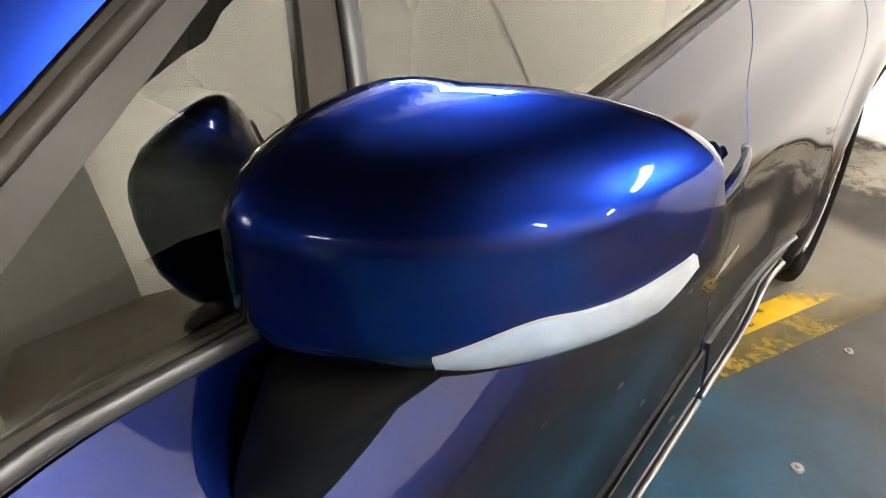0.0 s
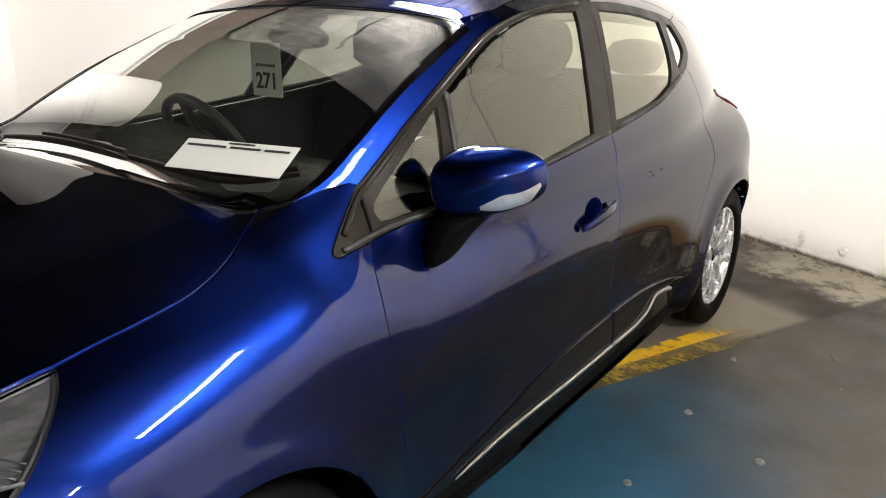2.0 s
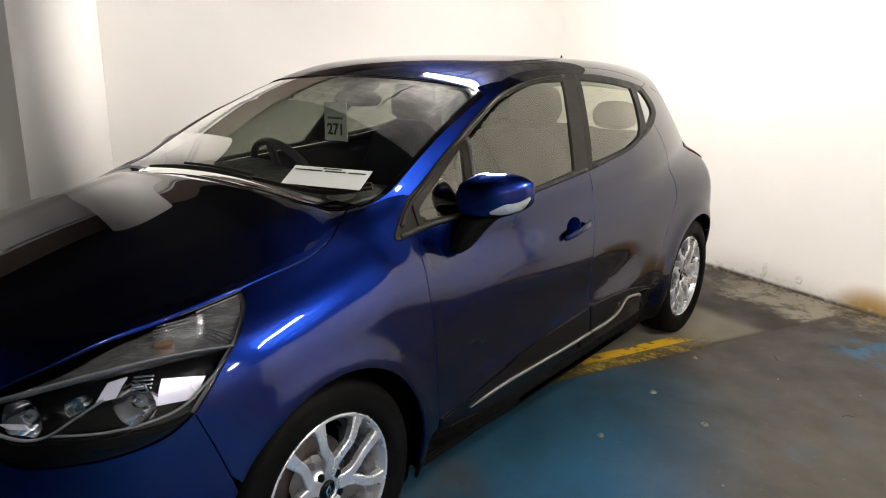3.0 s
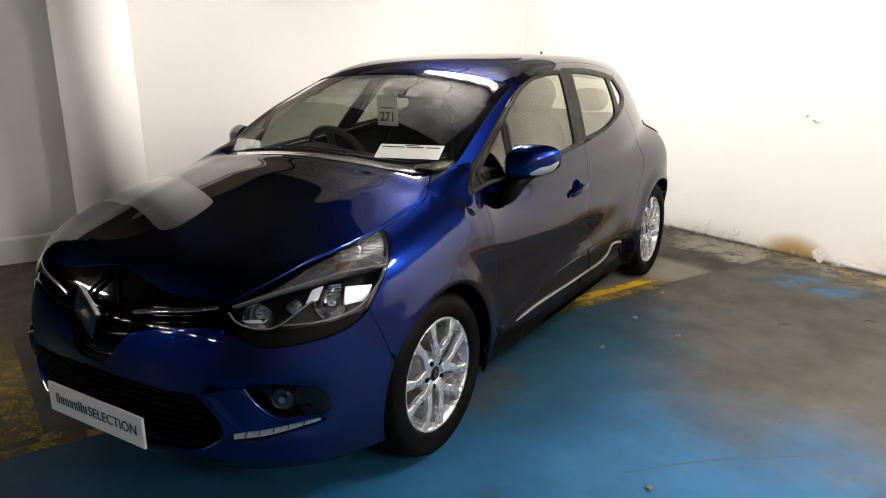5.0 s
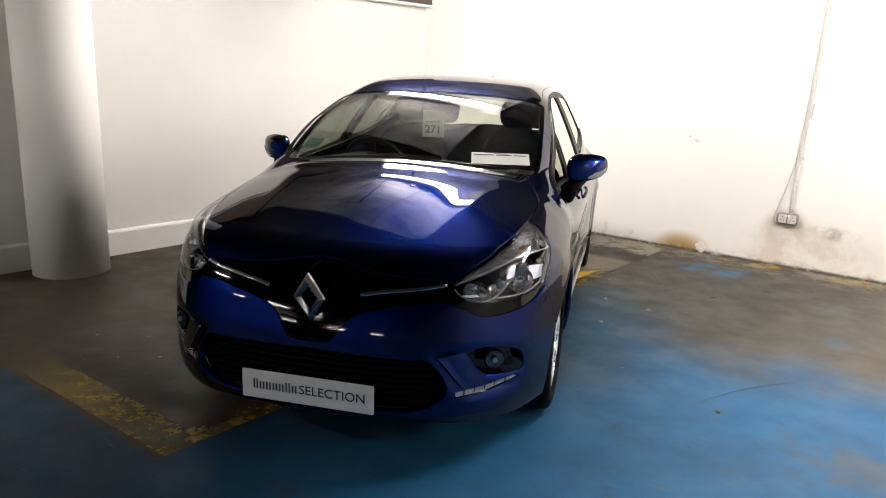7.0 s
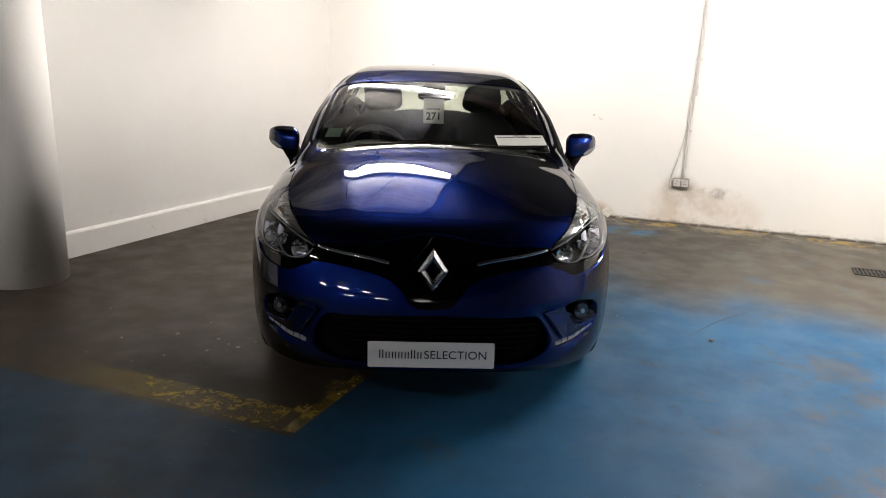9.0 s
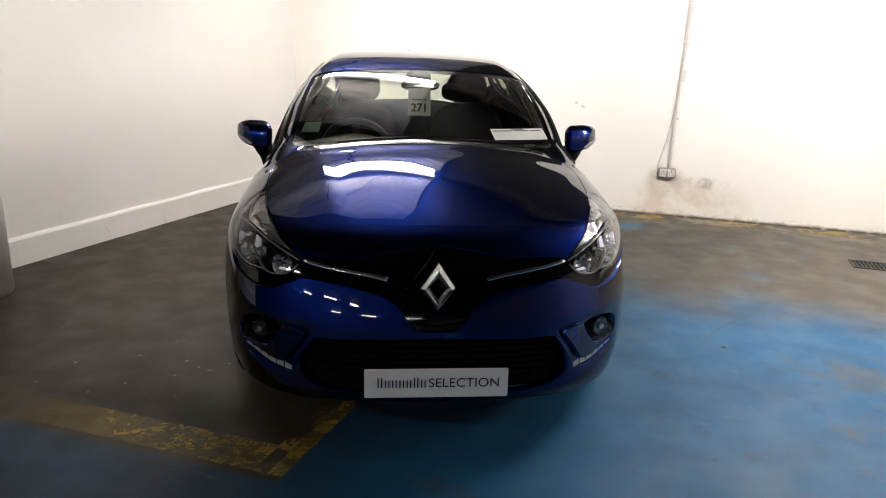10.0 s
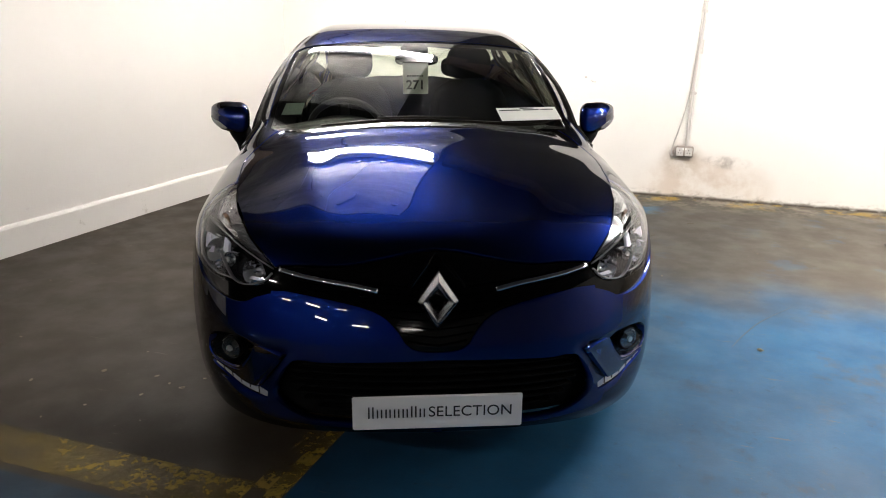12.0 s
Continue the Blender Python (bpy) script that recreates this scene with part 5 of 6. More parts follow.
twin("mirror_foot", foot, M["plastic"], caps, "matt black plastic foot")
back = Flat(-0.30, 1, 0)
rear_pts = settle(back, back.flat(np.array([(0.872 + 0.066 * math.cos(t), 0.735, 1.024 + 0.010 * math.cos(t) + 0.042 * math.sin(t)) for t in np.linspace(0, 2 * math.pi, 32, endpoint=False)])), mirror_form)
panel("mirror_glass", back, rear_pts, M["silvered"], caps, offset=0.002, depth=0.004, gap=0, res=0.02, form=mirror_form, label="silvered mirror glass")
panel("rear_shell", back, settle(back, back.flat(np.array([(0.872 + 0.074 * math.cos(t), 0.735, 1.024 + 0.011 * math.cos(t) + 0.049 * math.sin(t)) for t in np.linspace(0, 2 * math.pi, 32, endpoint=False)])), mirror_form), M["plastic"], caps, holes=[rear_pts], offset=0.003, depth=0.004, gap=0, res=0.02, form=mirror_form)


# ---- wheels ----
def revolve(profile, steps=64, axis="X"):
    bm = bmesh.new()
    rings = []
    for i in range(steps):
        a = 2 * math.pi * i / steps
        rings.append([bm.verts.new((x, r * math.cos(a), r * math.sin(a))) for x, r in profile])
    for i in range(steps):
        a, b = rings[i], rings[(i + 1) % steps]
        for j in range(len(profile) - 1):
            bm.faces.new((a[j], b[j], b[j + 1], a[j + 1]))
    bmesh.ops.recalc_face_normals(bm, faces=bm.faces[:])
    for f in bm.faces:
        f.smooth = True
    return bm


def make_wheel(turn):
    """Outer face towards +x; origin at the wheel's middle."""
    hub = part("wheel", revolve([(-0.09, 0.196), (-0.07, 0.205), (0.0, 0.200), (0.062, 0.203), (0.074, 0.214), (0.083, 0.219), (0.088, 0.214), (0.083, 0.206), (0.05, 0.197), (-0.02, 0.188), (-0.07, 0.186), (-0.09, 0.196)]), M["alloy"], car, "silver alloy wheel with five split spokes")
    tyre = [(-0.085, 0.205), (-0.098, 0.24), (-0.100, 0.275), (-0.09, 0.300), (-0.075, 0.308), (-0.052, 0.311), (-0.050, 0.304), (-0.044, 0.304), (-0.042, 0.312), (-0.004, 0.313), (-0.003, 0.306), (0.003, 0.306), (0.004, 0.313), (0.042, 0.312), (0.044, 0.304), (0.050, 0.304), (0.052, 0.311), (0.075, 0.308), (0.09, 0.300), (0.0985, 0.284), (0.101, 0.270), (0.0995, 0.262), (0.101, 0.255), (0.099, 0.238), (0.092, 0.224), (0.082, 0.217), (0.07, 0.205)]
    part("tyre", revolve(tyre, 72), M["tyre"], hub, "black rubber tyre")
    for i in range(5):
        base = turn + i * 2 * math.pi / 5
        for s in (-1, 1):
            path, nor = [], []
            for k in range(13):
                t = k / 12
                r = 0.042 + 0.168 * t
                spread = s * (0.10 + 0.27 * step(np.array(t), 0.10, 0.62) - 0.02 * t)
                x = 0.060 + 0.020 * math.sin(t * 2.4) - 0.004 * t
                path.append((x, r * math.sin(base + spread), r * math.cos(base + spread)))
            b = sweep(path, 0.034, 0.024, [(1, 0, 0)] * 13, sides=8, taper=lambda t: 1.0 - 0.16 * math.sin(t * math.pi) + 0.25 * max(0, t - 0.8) * 5, round_by=0.32)
            for f in b.faces:
                f.smooth = False
            part("spoke", b, M["alloy"], hub)
    part("hub_disc", revolve([(0.0, 0.075), (0.05, 0.07), (0.064, 0.062), (0.068, 0.045), (0.068, 0.03), (0.062, 0.028), (0.062, 0.0005)], 40), M["alloy"], hub)
    part("centre_cap", revolve([(0.05, 0.029), (0.066, 0.029), (0.070, 0.025), (0.0705, 0.0005)], 32), M["gloss_black"], hub, "black centre cap")
    cap = bmesh.new()
    ring_o = [cap.verts.new((0.0715, x, z)) for x, z in ((0, 0.018), (0.011, 0), (0, -0.018), (-0.011, 0))]
    ring_i = [cap.verts.new((0.0725, x, z)) for x, z in ((0, 0.010), (0.005, 0), (0, -0.010), (-0.005, 0))]
    for j in range(4):
        cap.faces.new((ring_o[j], ring_o[(j + 1) % 4], ring_i[(j + 1) % 4], ring_i[j]))
    part("cap_emblem", cap, M["chrome"], hub)
    for i in range(5):
        a = turn + (i + 0.5) * 2 * math.pi / 5
        nut = bmesh.new()
        bmesh.ops.create_cone(nut, cap_ends=True, segments=16, radius1=0.0115, radius2=0.0115, depth=0.02, matrix=Matrix.Translation((0.06, 0.05 * math.sin(a), 0.05 * math.cos(a))) @ Matrix.Rotation(radians(90), 4, "Y"))
        part("wheel_bolt", nut, M["gloss_black"], hub)
    part("brake_disc", revolve([(-0.03, 0.13), (-0.028, 0.131), (-0.006, 0.131), (-0.004, 0.13), (-0.004, 0.06), (-0.03, 0.06)], 40), M["disc"], hub, "rusty steel brake disc")
    return hub


def place_wheel(x, y, z, turn, first=None):
    if first is None:
        w = make_wheel(0)
    else:
        w = copy_thing(first, Matrix.Identity(4))
    s = 1 if x > 0 else -1
    w.matrix_basis = pose(x, y, z, math.degrees(turn), 0, 0) if s > 0 else pose(x, y, z, 0, 0, 180) @ pose(0, 0, 0, math.degrees(turn), 0, 0)
    return w


first = place_wheel(0.743, 0.0, 0.314, -0.20)
place_wheel(-0.743, 0.0, 0.314, 0.4, first)
place_wheel(0.743, 2.589, 0.309, 0.25, first)
place_wheel(-0.743, 2.589, 0.309, 0.1, first)
for y, z in ((0, 0.315), (2.589, 0.305)):
    well = bmesh.new()
    rings = []
    for x in (0.50, 0.80):
        rings.append([well.verts.new((x, y + 0.362 * math.cos(a), max(0.17, z + 0.362 * math.sin(a)))) for a in np.linspace(radians(-30), radians(210), 30)])
    for i in range(29):
        well.faces.new((rings[0][i], rings[0][i + 1], rings[1][i + 1], rings[1][i]))
    well.faces.new(rings[0])
    twin("wheel_housing", well, M["plastic"], BOTH)
under = bmesh.new()
for lo, hi in (((-0.5, -0.60, 0.18), (0.5, 3.0, 0.21)), ((-0.80, 0.40, 0.18), (0.80, 2.19, 0.21)), ((-0.78, 2.98, 0.2), (0.78, 3.05, 0.23))):
    piece = block(lo, hi, 0.005)
    me_tmp = bpy.data.meshes.new("tmp")
    piece.to_mesh(me_tmp)
    under.from_mesh(me_tmp)
    piece.free()
    bpy.data.meshes.remove(me_tmp)
part("underbody", under, M["plastic"], car)
for lo, hi in (((-0.70, 0.40, 0.21), (0.70, 0.43, 0.86)), ((-0.5, -0.70, 0.3), (0.5, -0.66, 0.66))):
    part("bulkhead", block(lo, hi, 0.005), M["plastic"], car)


# ---- cabin ----
panel("headliner", TOP, np.vstack([half_roof, turned(half_roof)[1:-1]]), M["fabric_grey"], car, offset=-0.035, depth=0, gap=0.02, res=0.08)
panel("pillar_trim", RAIL, np.vstack([glass_top, glass_top_rear[1:], line(TOP, [(0.558, 2.57), (0.555, 2.3), (0.543, 2.0), (0.537, 1.6), (0.545, 1.32), (0.565, 1.165)])[1:], screen_side[::-1], line(WING, [(0.662, 0.405, 1.016), (0.69, 0.464, 1.029)])[:-1]]), M["fabric"], BOTH, offset=-0.03, depth=0, gap=0.0, res=0.05)
for ring_in, own in ((np.vstack([glass_low, seam_mid[1:], seam_front[::-1][:-1]]), doors), (np.vstack([glass_low_rear, seam_rear[1:], seam_mid[::-1][:-1]]), rear_doors)):
    panel("door_card", SIDE, ring_in, M["fabric"], own, offset=-0.07, depth=-0.05, gap=0.0, res=0.08)
dash = bmesh.new()
rows = []
for y, z in ((0.36, 0.975), (0.46, 0.995), (0.62, 1.0), (0.76, 0.985), (0.84, 0.94), (0.86, 0.86), (0.84, 0.70)):
    rows.append([dash.verts.new((x, y - 0.10 * (abs(x) / 0.7) ** 2 * (y - 0.3) + 0.12 * (abs(x) / 0.7) ** 2 * (0.9 - y), z + 0.045 * math.exp(-((x + 0.37) / 0.16) ** 2) * math.exp(-((y - 0.72) / 0.10) ** 2) - 0.02 * (abs(x) / 0.7) ** 4)) for x in np.linspace(-0.70, 0.70, 29)])
for a, b in zip(rows[:-1], rows[1:]):
    for i in range(28):
        dash.faces.new((a[i], a[i + 1], b[i + 1], b[i]))
bmesh.ops.recalc_face_normals(dash, faces=dash.faces[:])
for f in dash.faces:
    f.smooth = True
dashboard = part("dashboard", dash, M["dash"], car, "dark soft plastic dashboard")
part("cabin_floor", block((-0.72, 0.45, 0.22), (0.72, 2.9, 0.27), 0.01), M["fabric"], car)
# steering wheel, right-hand drive
wheel_m = Matrix.Translation((-0.35, 0.88, 0.930)) @ Matrix.Rotation(radians(-62), 4, "X")
rim_path = [wheel_m @ Vector((0.178 * math.cos(a), 0.178 * math.sin(a), 0)) for a in np.linspace(0, 2 * math.pi, 40, endpoint=False)]
steer = part("steering_wheel", sweep([tuple(p) for p in rim_path], 0.03, 0.03, [tuple(wheel_m.to_3x3() @ Vector((0, 0, 1)))] * 40, closed=True), M["leather"], car, "black leather steering wheel")
for a in (0, 180, 270):
    e = wheel_m @ Vector((0.18 * math.cos(radians(a)), 0.18 * math.sin(radians(a)), 0))
    part("spoke", sweep([tuple(wheel_m @ Vector((0, 0, -0.02))), tuple((wheel_m @ Vector((0, 0, -0.02)) + e) / 2), tuple(e)], 0.045, 0.02, [tuple(wheel_m.to_3x3() @ Vector((0, 0, 1)))] * 3), M["leather"], steer)
hubm = bmesh.new()
bmesh.ops.create_uvsphere(hubm, u_segments=20, v_segments=10, radius=0.07, matrix=wheel_m @ Matrix.Translation((0, 0, -0.015)) @ Matrix.Diagonal((1, 1, 0.5, 1)))
part("hub_pad", hubm, M["leather"], steer)


def cushion(size, m, bulge=0.18):
    bm = bmesh.new()
    bmesh.ops.create_cube(bm, size=1, matrix=Matrix.Diagonal((*size, 1)))
    bmesh.ops.subdivide_edges(bm, edges=bm.edges[:], cuts=5, use_grid_fill=True)
    for v in bm.verts:
        q = Vector((v.co.x / size[0] * 2, v.co.y / size[1] * 2, v.co.z / size[2] * 2))
        r = (abs(q.x) ** 4 + abs(q.y) ** 4 + abs(q.z) ** 4) ** 0.25
        k = 1 - bulge * (r / max(q.length, 1e-6) < 0.85) - 0.10 * (q.length - 1)
        v.co *= max(0.75, min(1.05, k))
    bmesh.ops.smooth_vert(bm, verts=bm.verts[:], factor=0.5, use_axis_x=True, use_axis_y=True, use_axis_z=True)
    bmesh.ops.transform(bm, matrix=m, verts=bm.verts[:])
    for f in bm.faces:
        f.smooth = True
    return bm


for x in (-0.36, 0.36):
    seat = part("front_seat", cushion((0.50, 0.52, 0.18), pose(x, 1.30, 0.52, 8, 0, 0)), M["fabric"], car, "dark cloth front seat")
    part("backrest", cushion((0.50, 0.16, 0.62), pose(x, 1.62, 0.83, -18, 0, 0)), M["fabric"], seat)
    part("headrest", cushion((0.27, 0.11, 0.21), pose(x, 1.74, 1.215, -14, 0, 0)), M["fabric"], seat)
    for s in (-0.06, 0.06):
        part("headrest_post", sweep([(x + s, 1.70, 1.08), (x + s, 1.73, 1.17)], 0.014, 0.014, [(0, 1, 0)] * 2), M["chrome"], seat)
bench = part("rear_seat", cushion((1.24, 0.50, 0.20), pose(0, 2.18, 0.52, 8, 0, 0)), M["fabric"], car, "dark cloth rear bench")
part("backrest", cushion((1.24, 0.16, 0.58), pose(0, 2.48, 0.80, -18, 0, 0)), M["fabric"], bench)
for x in (-0.38, 0.38):
    part("headrest", cushion((0.26, 0.10, 0.15), pose(x, 2.56, 1.14, -14, 0, 0)), M["fabric"], bench)
inner = part("interior_mirror", cushion((0.22, 0.035, 0.065), pose(0.01, 0.965, 1.272, 12, 0, 8)), M["plastic"], car, "black interior mirror")
part("mirror_stem", sweep([(0, 0.965, 1.28), (0, 0.975, 1.325)], 0.03, 0.03, [(0, 1, 0)] * 2), M["plastic"], inner)
part("sensor_housing", cushion((0.14, 0.13, 0.05), pose(0, 1.0, 1.318, 25, 0, 0)), M["plastic"], inner)
# wipers on the scuttle
for knots in ([(-0.42, 0.30), (-0.25, 0.292), (-0.05, 0.285), (0.10, 0.278), (0.20, 0.276)], [(0.15, 0.290), (0.35, 0.31), (0.50, 0.345), (0.62, 0.40)]):
    p = line(TOP, knots)
    w = part("wiper", sweep(p + slope(p) * 0.016, 0.018, 0.016, slope(p), taper=lambda t: 0.6 + 0.4 * math.sin(t * math.pi)), M["trim"], car, "black windscreen wiper")
    q = p[len(p) // 3:]
    part("wiper_arm", sweep(q + slope(q) * 0.03, 0.012, 0.012, slope(q), taper=lambda t: 0.7 + 0.3 * t), M["trim"], w)
an = bmesh.new()
bmesh.ops.create_cone(an, cap_ends=True, segments=12, radius1=0.012, radius2=0.004, depth=0.05, matrix=Matrix.Translation((0, 2.62, 1.425)))
part("aerial", an, M["plastic"], car, "stub roof aerial")

# things lying or hanging in the cabin
card = tagged(part("price_card", block((-0.062, 0.846, 1.113), (0.062, 0.848, 1.262), 0.0), M["paper"], None), "white numbered card hanging from the interior mirror", "card")
words("lettering", "271", 0.062, pose(0, 0.8455, 1.155, 90, 0, 0), M["ink"], card, 1.0, 0.0016)
for i in range(7):
    part("print_bar", block((-0.042 + i * 0.012, 0.8450, 1.196), (-0.034 + i * 0.012, 0.8462, 1.204), 0), M["ink"], card)
sheet_m = Matrix.Translation((0.475, 0.345, 1.077)) @ Matrix.Rotation(radians(13), 4, "Z") @ Matrix.Rotation(radians(30), 4, "X")
sheet = tagged(part("notice", block((-0.14, -0.045, 0), (0.14, 0.045, 0.001), 0, sheet_m), M["paper"], None), "white printed notice propped on the dashboard", "paper")
for a, b, y0, y1 in ((-0.13, -0.03, 0.024, 0.030), (-0.02, 0.055, 0.024, 0.030), (0.065, 0.125, 0.024, 0.030), (-0.03, 0.035, 0.036, 0.041)):
    part("print_bar", block((a, y0, 0.0012), (b, y1, 0.0018), 0, sheet_m), M["ink"], sheet)
disc_ring = settle(SCREEN, SCREEN.flat(np.array([(-0.594, 0.532, 1.091), (-0.510, 0.520, 1.095), (-0.521, 0.445, 1.054), (-0.609, 0.458, 1.050)])))
sticker = panel("tax_sticker", SCREEN, disc_ring, M["sticker"], None, offset=-0.008, depth=0.001, gap=0, res=0.03)
tagged(sticker, "pale green paper sticker inside the windscreen", "sticker")


# ---- small things on the walls and the floor ----
WALL_U = lambda x, y: (ROOM.inverted() @ Vector((x, y, 0)))


def on_wall(name, bm, material, label, category, group="", smooth_it=True):
    for f in bm.faces:
        f.smooth = smooth_it
    ob = part(name, bm, material, None)
    ob.matrix_basis = ROOM
    return tagged(ob, label, category, group)


SU = WALL_U(2.42, 3.26).x
socket = on_wall("wall_socket", block((SU - 0.075, -0.052, 0.365), (SU + 0.075, -0.001, 0.455), 0.008), M["socket"], "white double socket box on the wall", "socket")
for s in (-0.036, 0.036):
    part("socket_face", block((SU + s - 0.030, -0.056, 0.375), (SU + s + 0.030, -0.051, 0.445), 0.002), M["pipe"], socket)
    for dx, dz in ((0, 0.016), (-0.011, -0.008), (0.011, -0.008)):
        part("pin_hole", block((SU + s + dx - 0.003, -0.0568, 0.408 + dz - 0.005), (SU + s + dx + 0.003, -0.0555, 0.408 + dz + 0.005), 0), M["ink"], socket)
    part("rocker", block((SU + s * 0.3 - 0.006, -0.059, 0.43), (SU + s * 0.3 + 0.006, -0.055, 0.443), 0.001), M["batten"], socket)
path = [(SU + 0.008 + 0.032 * (z - 0.45) + 0.004 * math.sin(z * 5), -0.016, z) for z in np.linspace(0.45, CEILING, 30)]
conduit = on_wall("conduit", sweep(path, 0.026, 0.022, [(0, -1, 0)] * 30, sides=10), M["pipe"], "white painted conduit running up from the socket", "pipe")
for z in (0.9, 1.55, 2.15):
    part("clip", block((SU - 0.018 + 0.032 * (z - 0.45), -0.032, z - 0.012), (SU + 0.034 + 0.032 * (z - 0.45), -0.001, z + 0.012), 0.004), M["pipe"], conduit)
part("coupler", sweep([(SU + 0.040, -0.016, 1.22), (SU + 0.045, -0.016, 1.33)], 0.038, 0.032, [(0, -1, 0)] * 2, sides=12), M["pipe"], conduit)
cable = smooth([(SU + 0.050, -0.012, CEILING), (SU + 0.034, -0.012, 1.8), (SU + 0.016, -0.012, 1.25), (SU - 0.005, -0.012, 0.9), (SU - 0.055, -0.014, 0.62), (SU - 0.098, -0.016, 0.45), (SU - 0.100, -0.018, 0.39), (SU - 0.085, -0.02, 0.365), (SU - 0.06, -0.02, 0.375)], 6)
on_wall("cable", sweep(cable, 0.011, 0.011, [(0, -1, 0)] * len(cable)), M["pipe"], "white cable hanging loosely beside the conduit", "cable")

# crumbling debris along the foot of the wall
rnd = random.Random(4)
rub = bmesh.new()
for i in range(900):
    u = rnd.uniform(0.6, 6.2)
    s = rnd.uniform(0.0015, 0.005) * (1.5 if u < 3.2 else 0.8) * (2.0 if rnd.random() < 0.06 else 1.0)
    m = Matrix.Translation((u, -abs(rnd.gauss(0, 0.035)) - 0.004, s * 0.25)) @ Euler([rnd.uniform(0, 3) for _ in range(3)]).to_matrix().to_4x4() @ Matrix.Diagonal((s, s * rnd.uniform(0.5, 1), s * 0.5, 1))
    bmesh.ops.create_icosphere(rub, subdivisions=1, radius=1, matrix=m)
on_wall("plaster_crumbs", rub, M["crumb"], "crumbs of fallen plaster along the wall", "debris", smooth_it=False)["kind"] = "stuff"
LUMPS = ((1.793, 3.50, 0.045, 0.05), (1.18, 3.72, 0.03, 0.035), (0.95, 3.82, 0.02, 0.06))


def spalled(u, z, w, h, seed):
    """A shallow broken patch of plaster."""
    r = random.Random(seed)
    bm = bmesh.new()
    c = bm.verts.new((u, -0.006, z))
    ring_v = [bm.verts.new((u + w * r.uniform(0.7, 1.2) * math.cos(a), -0.0025, z + h * r.uniform(0.7, 1.2) * math.sin(a))) for a in np.linspace(0, 2 * math.pi, 18, endpoint=False)]
    mid_v = [bm.verts.new(((v.co.x - u) * 0.55 + u, -0.008 - r.uniform(0, 0.006), (v.co.z - z) * 0.55 + z)) for v in ring_v]
    for i in range(18):
        bm.faces.new((ring_v[i], ring_v[(i + 1) % 18], mid_v[(i + 1) % 18], mid_v[i]))
        bm.faces.new((mid_v[i], mid_v[(i + 1) % 18], c))
    return bm


for k, (x, y, w, h) in enumerate(LUMPS):
    on_wall("broken_plaster", spalled(WALL_U(x, y).x, 0.055 if k == 0 else 0.09, w, h, k), M["lump"], "pale broken patch low on the wall", "damage", "broken plaster patches", False)
MU = WALL_U(1.63, 3.56).x
for du, z, r in ((-0.03, 1.00, 0.012), (0.03, 0.965, 0.009), (0.05, 0.962, 0.007), (0.02, 0.975, 0.006)):
    on_wall("wall_chip", spalled(MU + du, z, r, r * 0.8, int(z * 1000)), M["chip"], "small grey chip in the wall paint", "damage", "chips in the paint", False)

# yellow bay lines
BAY = Vector((-0.555, -0.945, 0))
ACROSS, ALONG = Vector((-0.9219, 0.3872, 0)), Vector((0.4235, 0.9059, 0))


def stripe(name, start, way, side, length, width, label, look_of="yellow", spread=1.0):
    bm = bmesh.new()
    n = int(length / 0.05)
    rows = []
    for i in range(n + 1):
        p = start + way * (length * i / n)
        rows.append([bm.verts.new(p + side * (width * t * (1 + (spread - 1) * i / n)) + Vector((0, 0, 0.0025))) for t in (0, 0.33, 0.67, 1)])
    for a, b in zip(rows[:-1], rows[1:]):
        for j in range(3):
            bm.faces.new((a[j], a[j + 1], b[j + 1], b[j]))
    bmesh.ops.recalc_face_normals(bm, faces=bm.faces[:])
    return tagged(part(name, bm, M[look_of], None), label, "floor marking", kind="structure")


stripe("bay_line", BAY + ACROSS * 0.062, (ALONG + ACROSS * 0.011).normalized(), ACROSS, 3.9, 0.058, "worn yellow bay line under the car", spread=1.4)
stripe("bay_line_edge", BAY, ALONG, ACROSS, 3.9, 0.060, "scraped dirty edge of the yellow bay line", "yellow_worn", 1.7)
stripe("bay_line", BAY + ACROSS * 0.12, ACROSS, ALONG, 1.9, 0.185, "faded yellow line across the front of the bay", "yellow_worn")

# loose bits on the floor
BITS = [(1.585, 0.157, 0.017), (1.02, 1.755, 0.012), (1.30, 1.60, 0.013), (1.01, 1.255, 0.011), (1.03, 2.255, 0.010), (1.42, 2.25, 0.009), (1.5, 1.2, 0.008), (1.15, 0.55, 0.008), (1.9, 0.9, 0.008), (1.75, 2.3, 0.008), (2.3, 1.6, 0.007),
        (-1.376, 0.113, 0.017), (-1.652, 0.046, 0.013), (-1.137, 0.052, 0.013), (-1.005, -0.060, 0.016), (-1.348, -0.179, 0.010), (-1.153, -0.109, 0.012), (-1.066, -0.018, 0.010), (-0.93, 0.02, 0.009), (-1.48, -0.26, 0.008), (-1.9, 0.5, 0.008), (-1.25, 0.30, 0.007), (-1.75, -0.15, 0.008), (-2.1, 1.3, 0.007), (2.6, 0.4, 0.006), (1.59, 0.165, 0.012)]
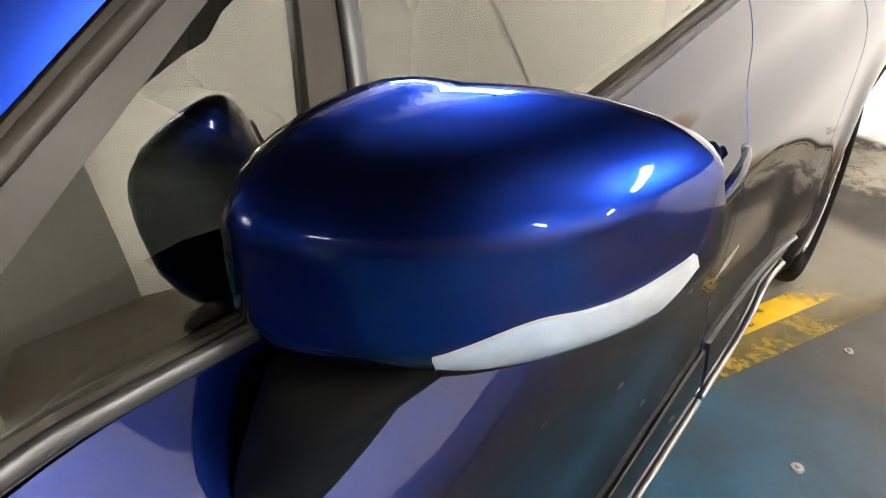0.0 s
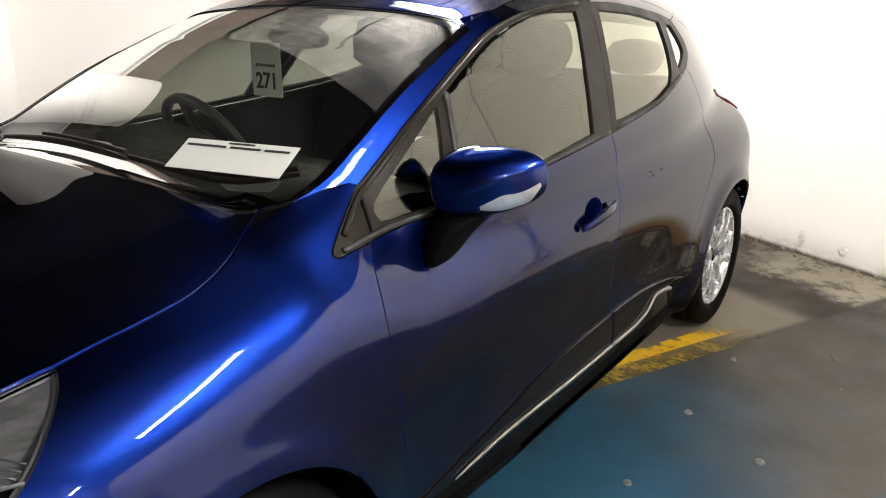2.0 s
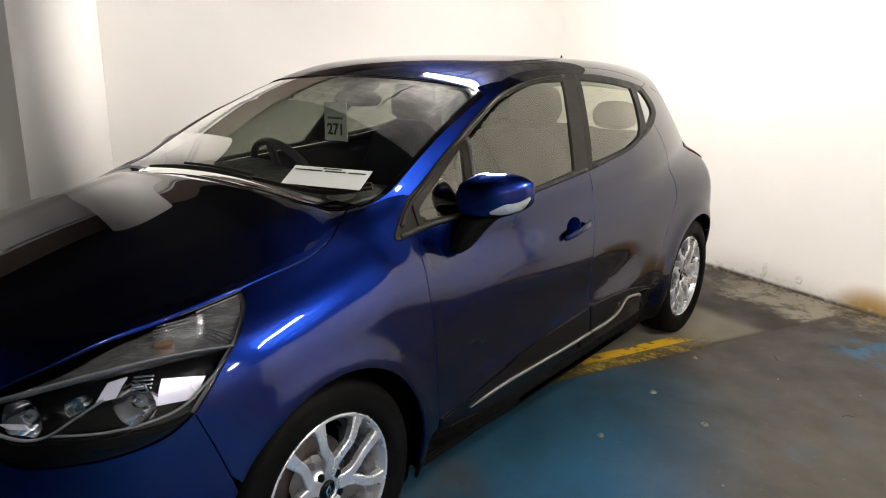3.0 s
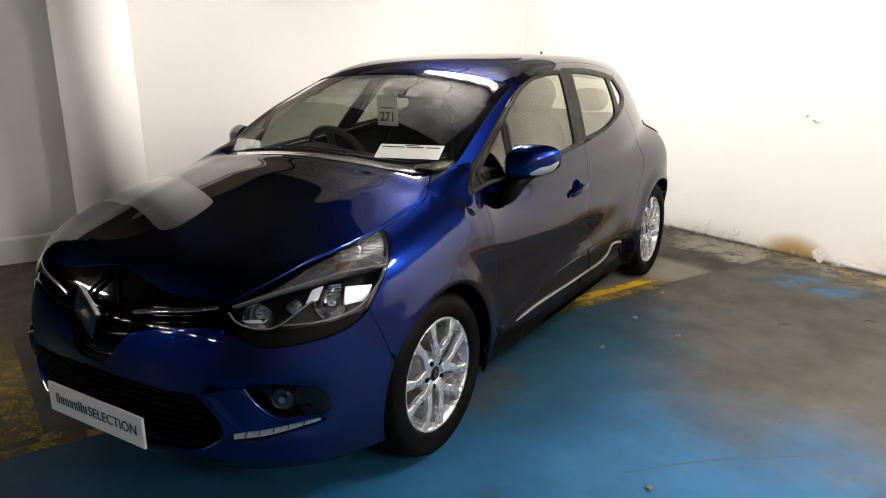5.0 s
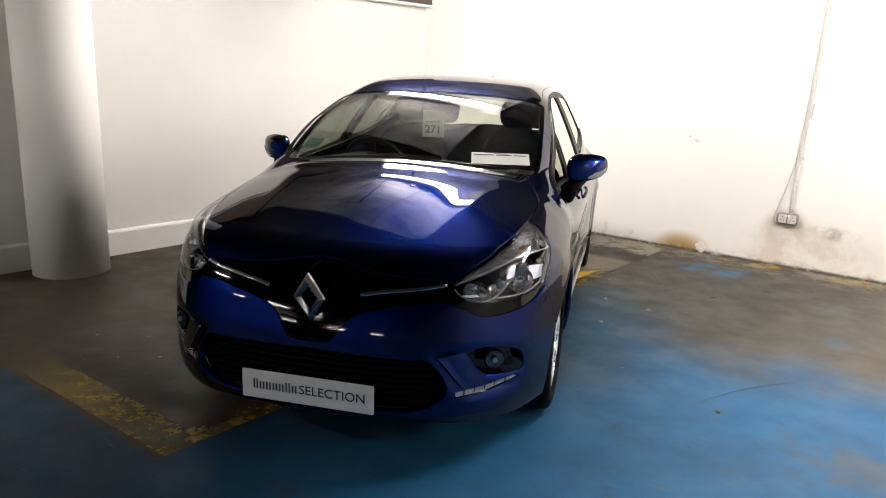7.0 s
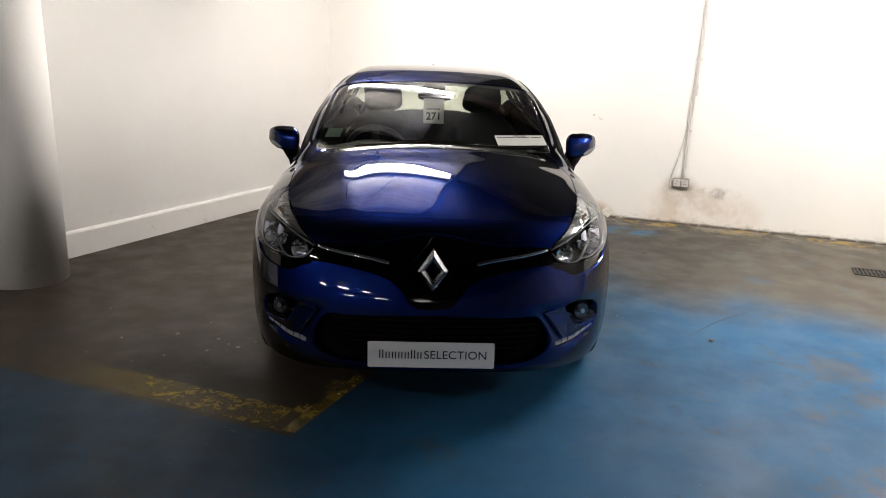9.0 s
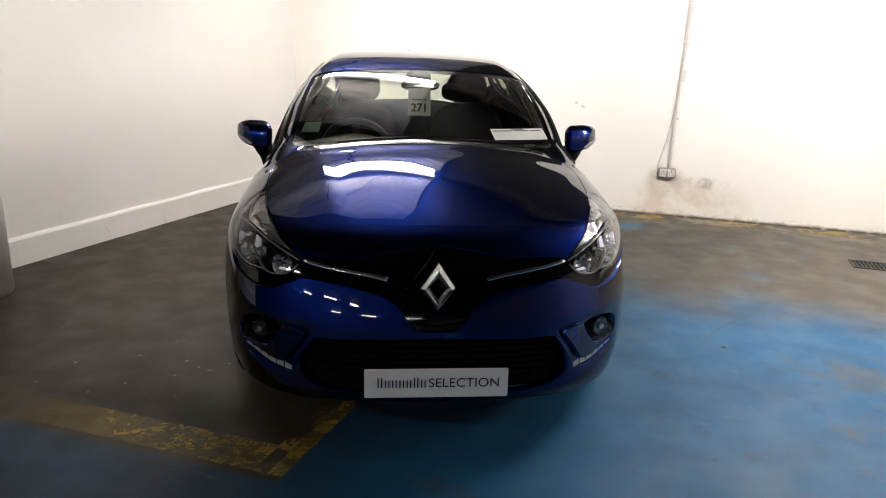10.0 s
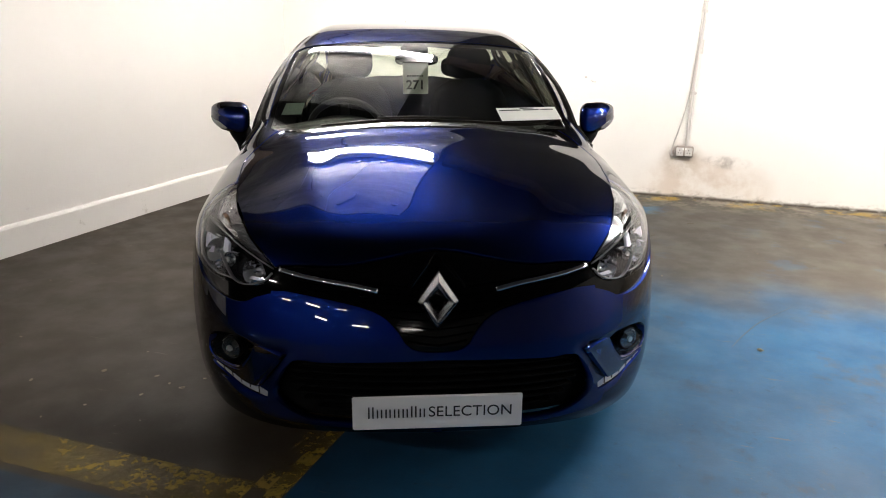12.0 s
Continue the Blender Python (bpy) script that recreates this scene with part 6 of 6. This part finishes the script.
for k, (x, y, r) in enumerate(BITS):
    bm = bmesh.new()
    if k in (1, 2, 3, 4):
        bmesh.ops.create_cone(bm, cap_ends=True, segments=16, radius1=r * 1.25, radius2=r * 1.1, depth=0.006, matrix=Matrix.Translation((x, y, 0.003)))
        bmesh.ops.create_cone(bm, cap_ends=True, segments=6, radius1=r * 0.5, radius2=r * 0.45, depth=0.008, matrix=Matrix.Translation((x, y, 0.008)))
        tagged(part("floor_stud", bm, M["stud"], None), "small dull metal stud set in the floor", "stud", "studs in the floor")
    else:
        r2 = random.Random(k)
        bmesh.ops.create_icosphere(bm, subdivisions=2, radius=r * 0.85, matrix=Matrix.Translation((x, y, r * 0.35)) @ Matrix.Rotation(r2.uniform(0, 3), 4, "Z") @ Matrix.Diagonal((1, 0.6, 0.42 if x > 0 else 0.2, 1)))
        for v in bm.verts:
            v.co += Vector((r2.gauss(0, 1), r2.gauss(0, 1), r2.gauss(0, 0.5))) * r * 0.10
        tagged(part("pebble", bm, M["crumb"], None), "small pale stone lying on the floor", "stone", "loose stones")
for k, (x, y, turn) in enumerate(((1.75, 2.05, 40), (1.35, 2.5, 120), (2.15, 2.35, 10))):
    bm = sweep(smooth([(-0.03, 0, 0.003), (-0.01, 0.006, 0.006), (0.012, -0.004, 0.004), (0.03, 0.004, 0.003)], 5), 0.006, 0.003)
    ob = part("twig", bm, M["twig"], None)
    ob.matrix_basis = pose(x, y, 0, 0, 0, turn)
    tagged(ob, "thin dark twig lying on the floor", "twig", "twigs on the floor")

scuff = smooth([(1.47, 0.203, 0.0015), (1.615, 0.358, 0.0015), (1.777, 0.505, 0.0015), (2.02, 0.671, 0.0015)], 8)
tagged(part("floor_scratch", sweep(scuff, 0.004, 0.002, taper=lambda t: 0.4 + 0.8 * math.sin(t * math.pi)), M["scuff"], None), "dark curved scuff mark on the blue floor", "floor marking", kind="structure")

# floor drain
grate = tagged(new("floor_drain"), "dark cast iron drain grate set in the floor", "drain")
du = WALL_U(3.305, 1.757)
grate.matrix_basis = ROOM @ pose(du.x + 0.14, du.y - 0.10, 0.0)
for a, b in (((-0.15, -0.11), (0.15, -0.09)), ((-0.15, 0.09), (0.15, 0.11)), ((-0.15, -0.09), (-0.13, 0.09)), ((0.13, -0.09), (0.15, 0.09))):
    part("frame_bar", block((*a, 0.001), (*b, 0.007), 0.001), M["iron"], grate)
# flat black sheet stands for the darkness below the bars
part("pit_shade", block((-0.13, -0.09, 0.0015), (0.13, 0.09, 0.003), 0), M["plastic"], grate)
for i in range(9):
    x = -0.112 + i * 0.028
    part("grate_bar", block((x - 0.007, -0.09, 0.002), (x + 0.007, 0.09, 0.006), 0.001), M["iron"], grate)
part("cross_bar", block((-0.13, -0.006, 0.0025), (0.13, 0.006, 0.0064), 0), M["iron"], grate)
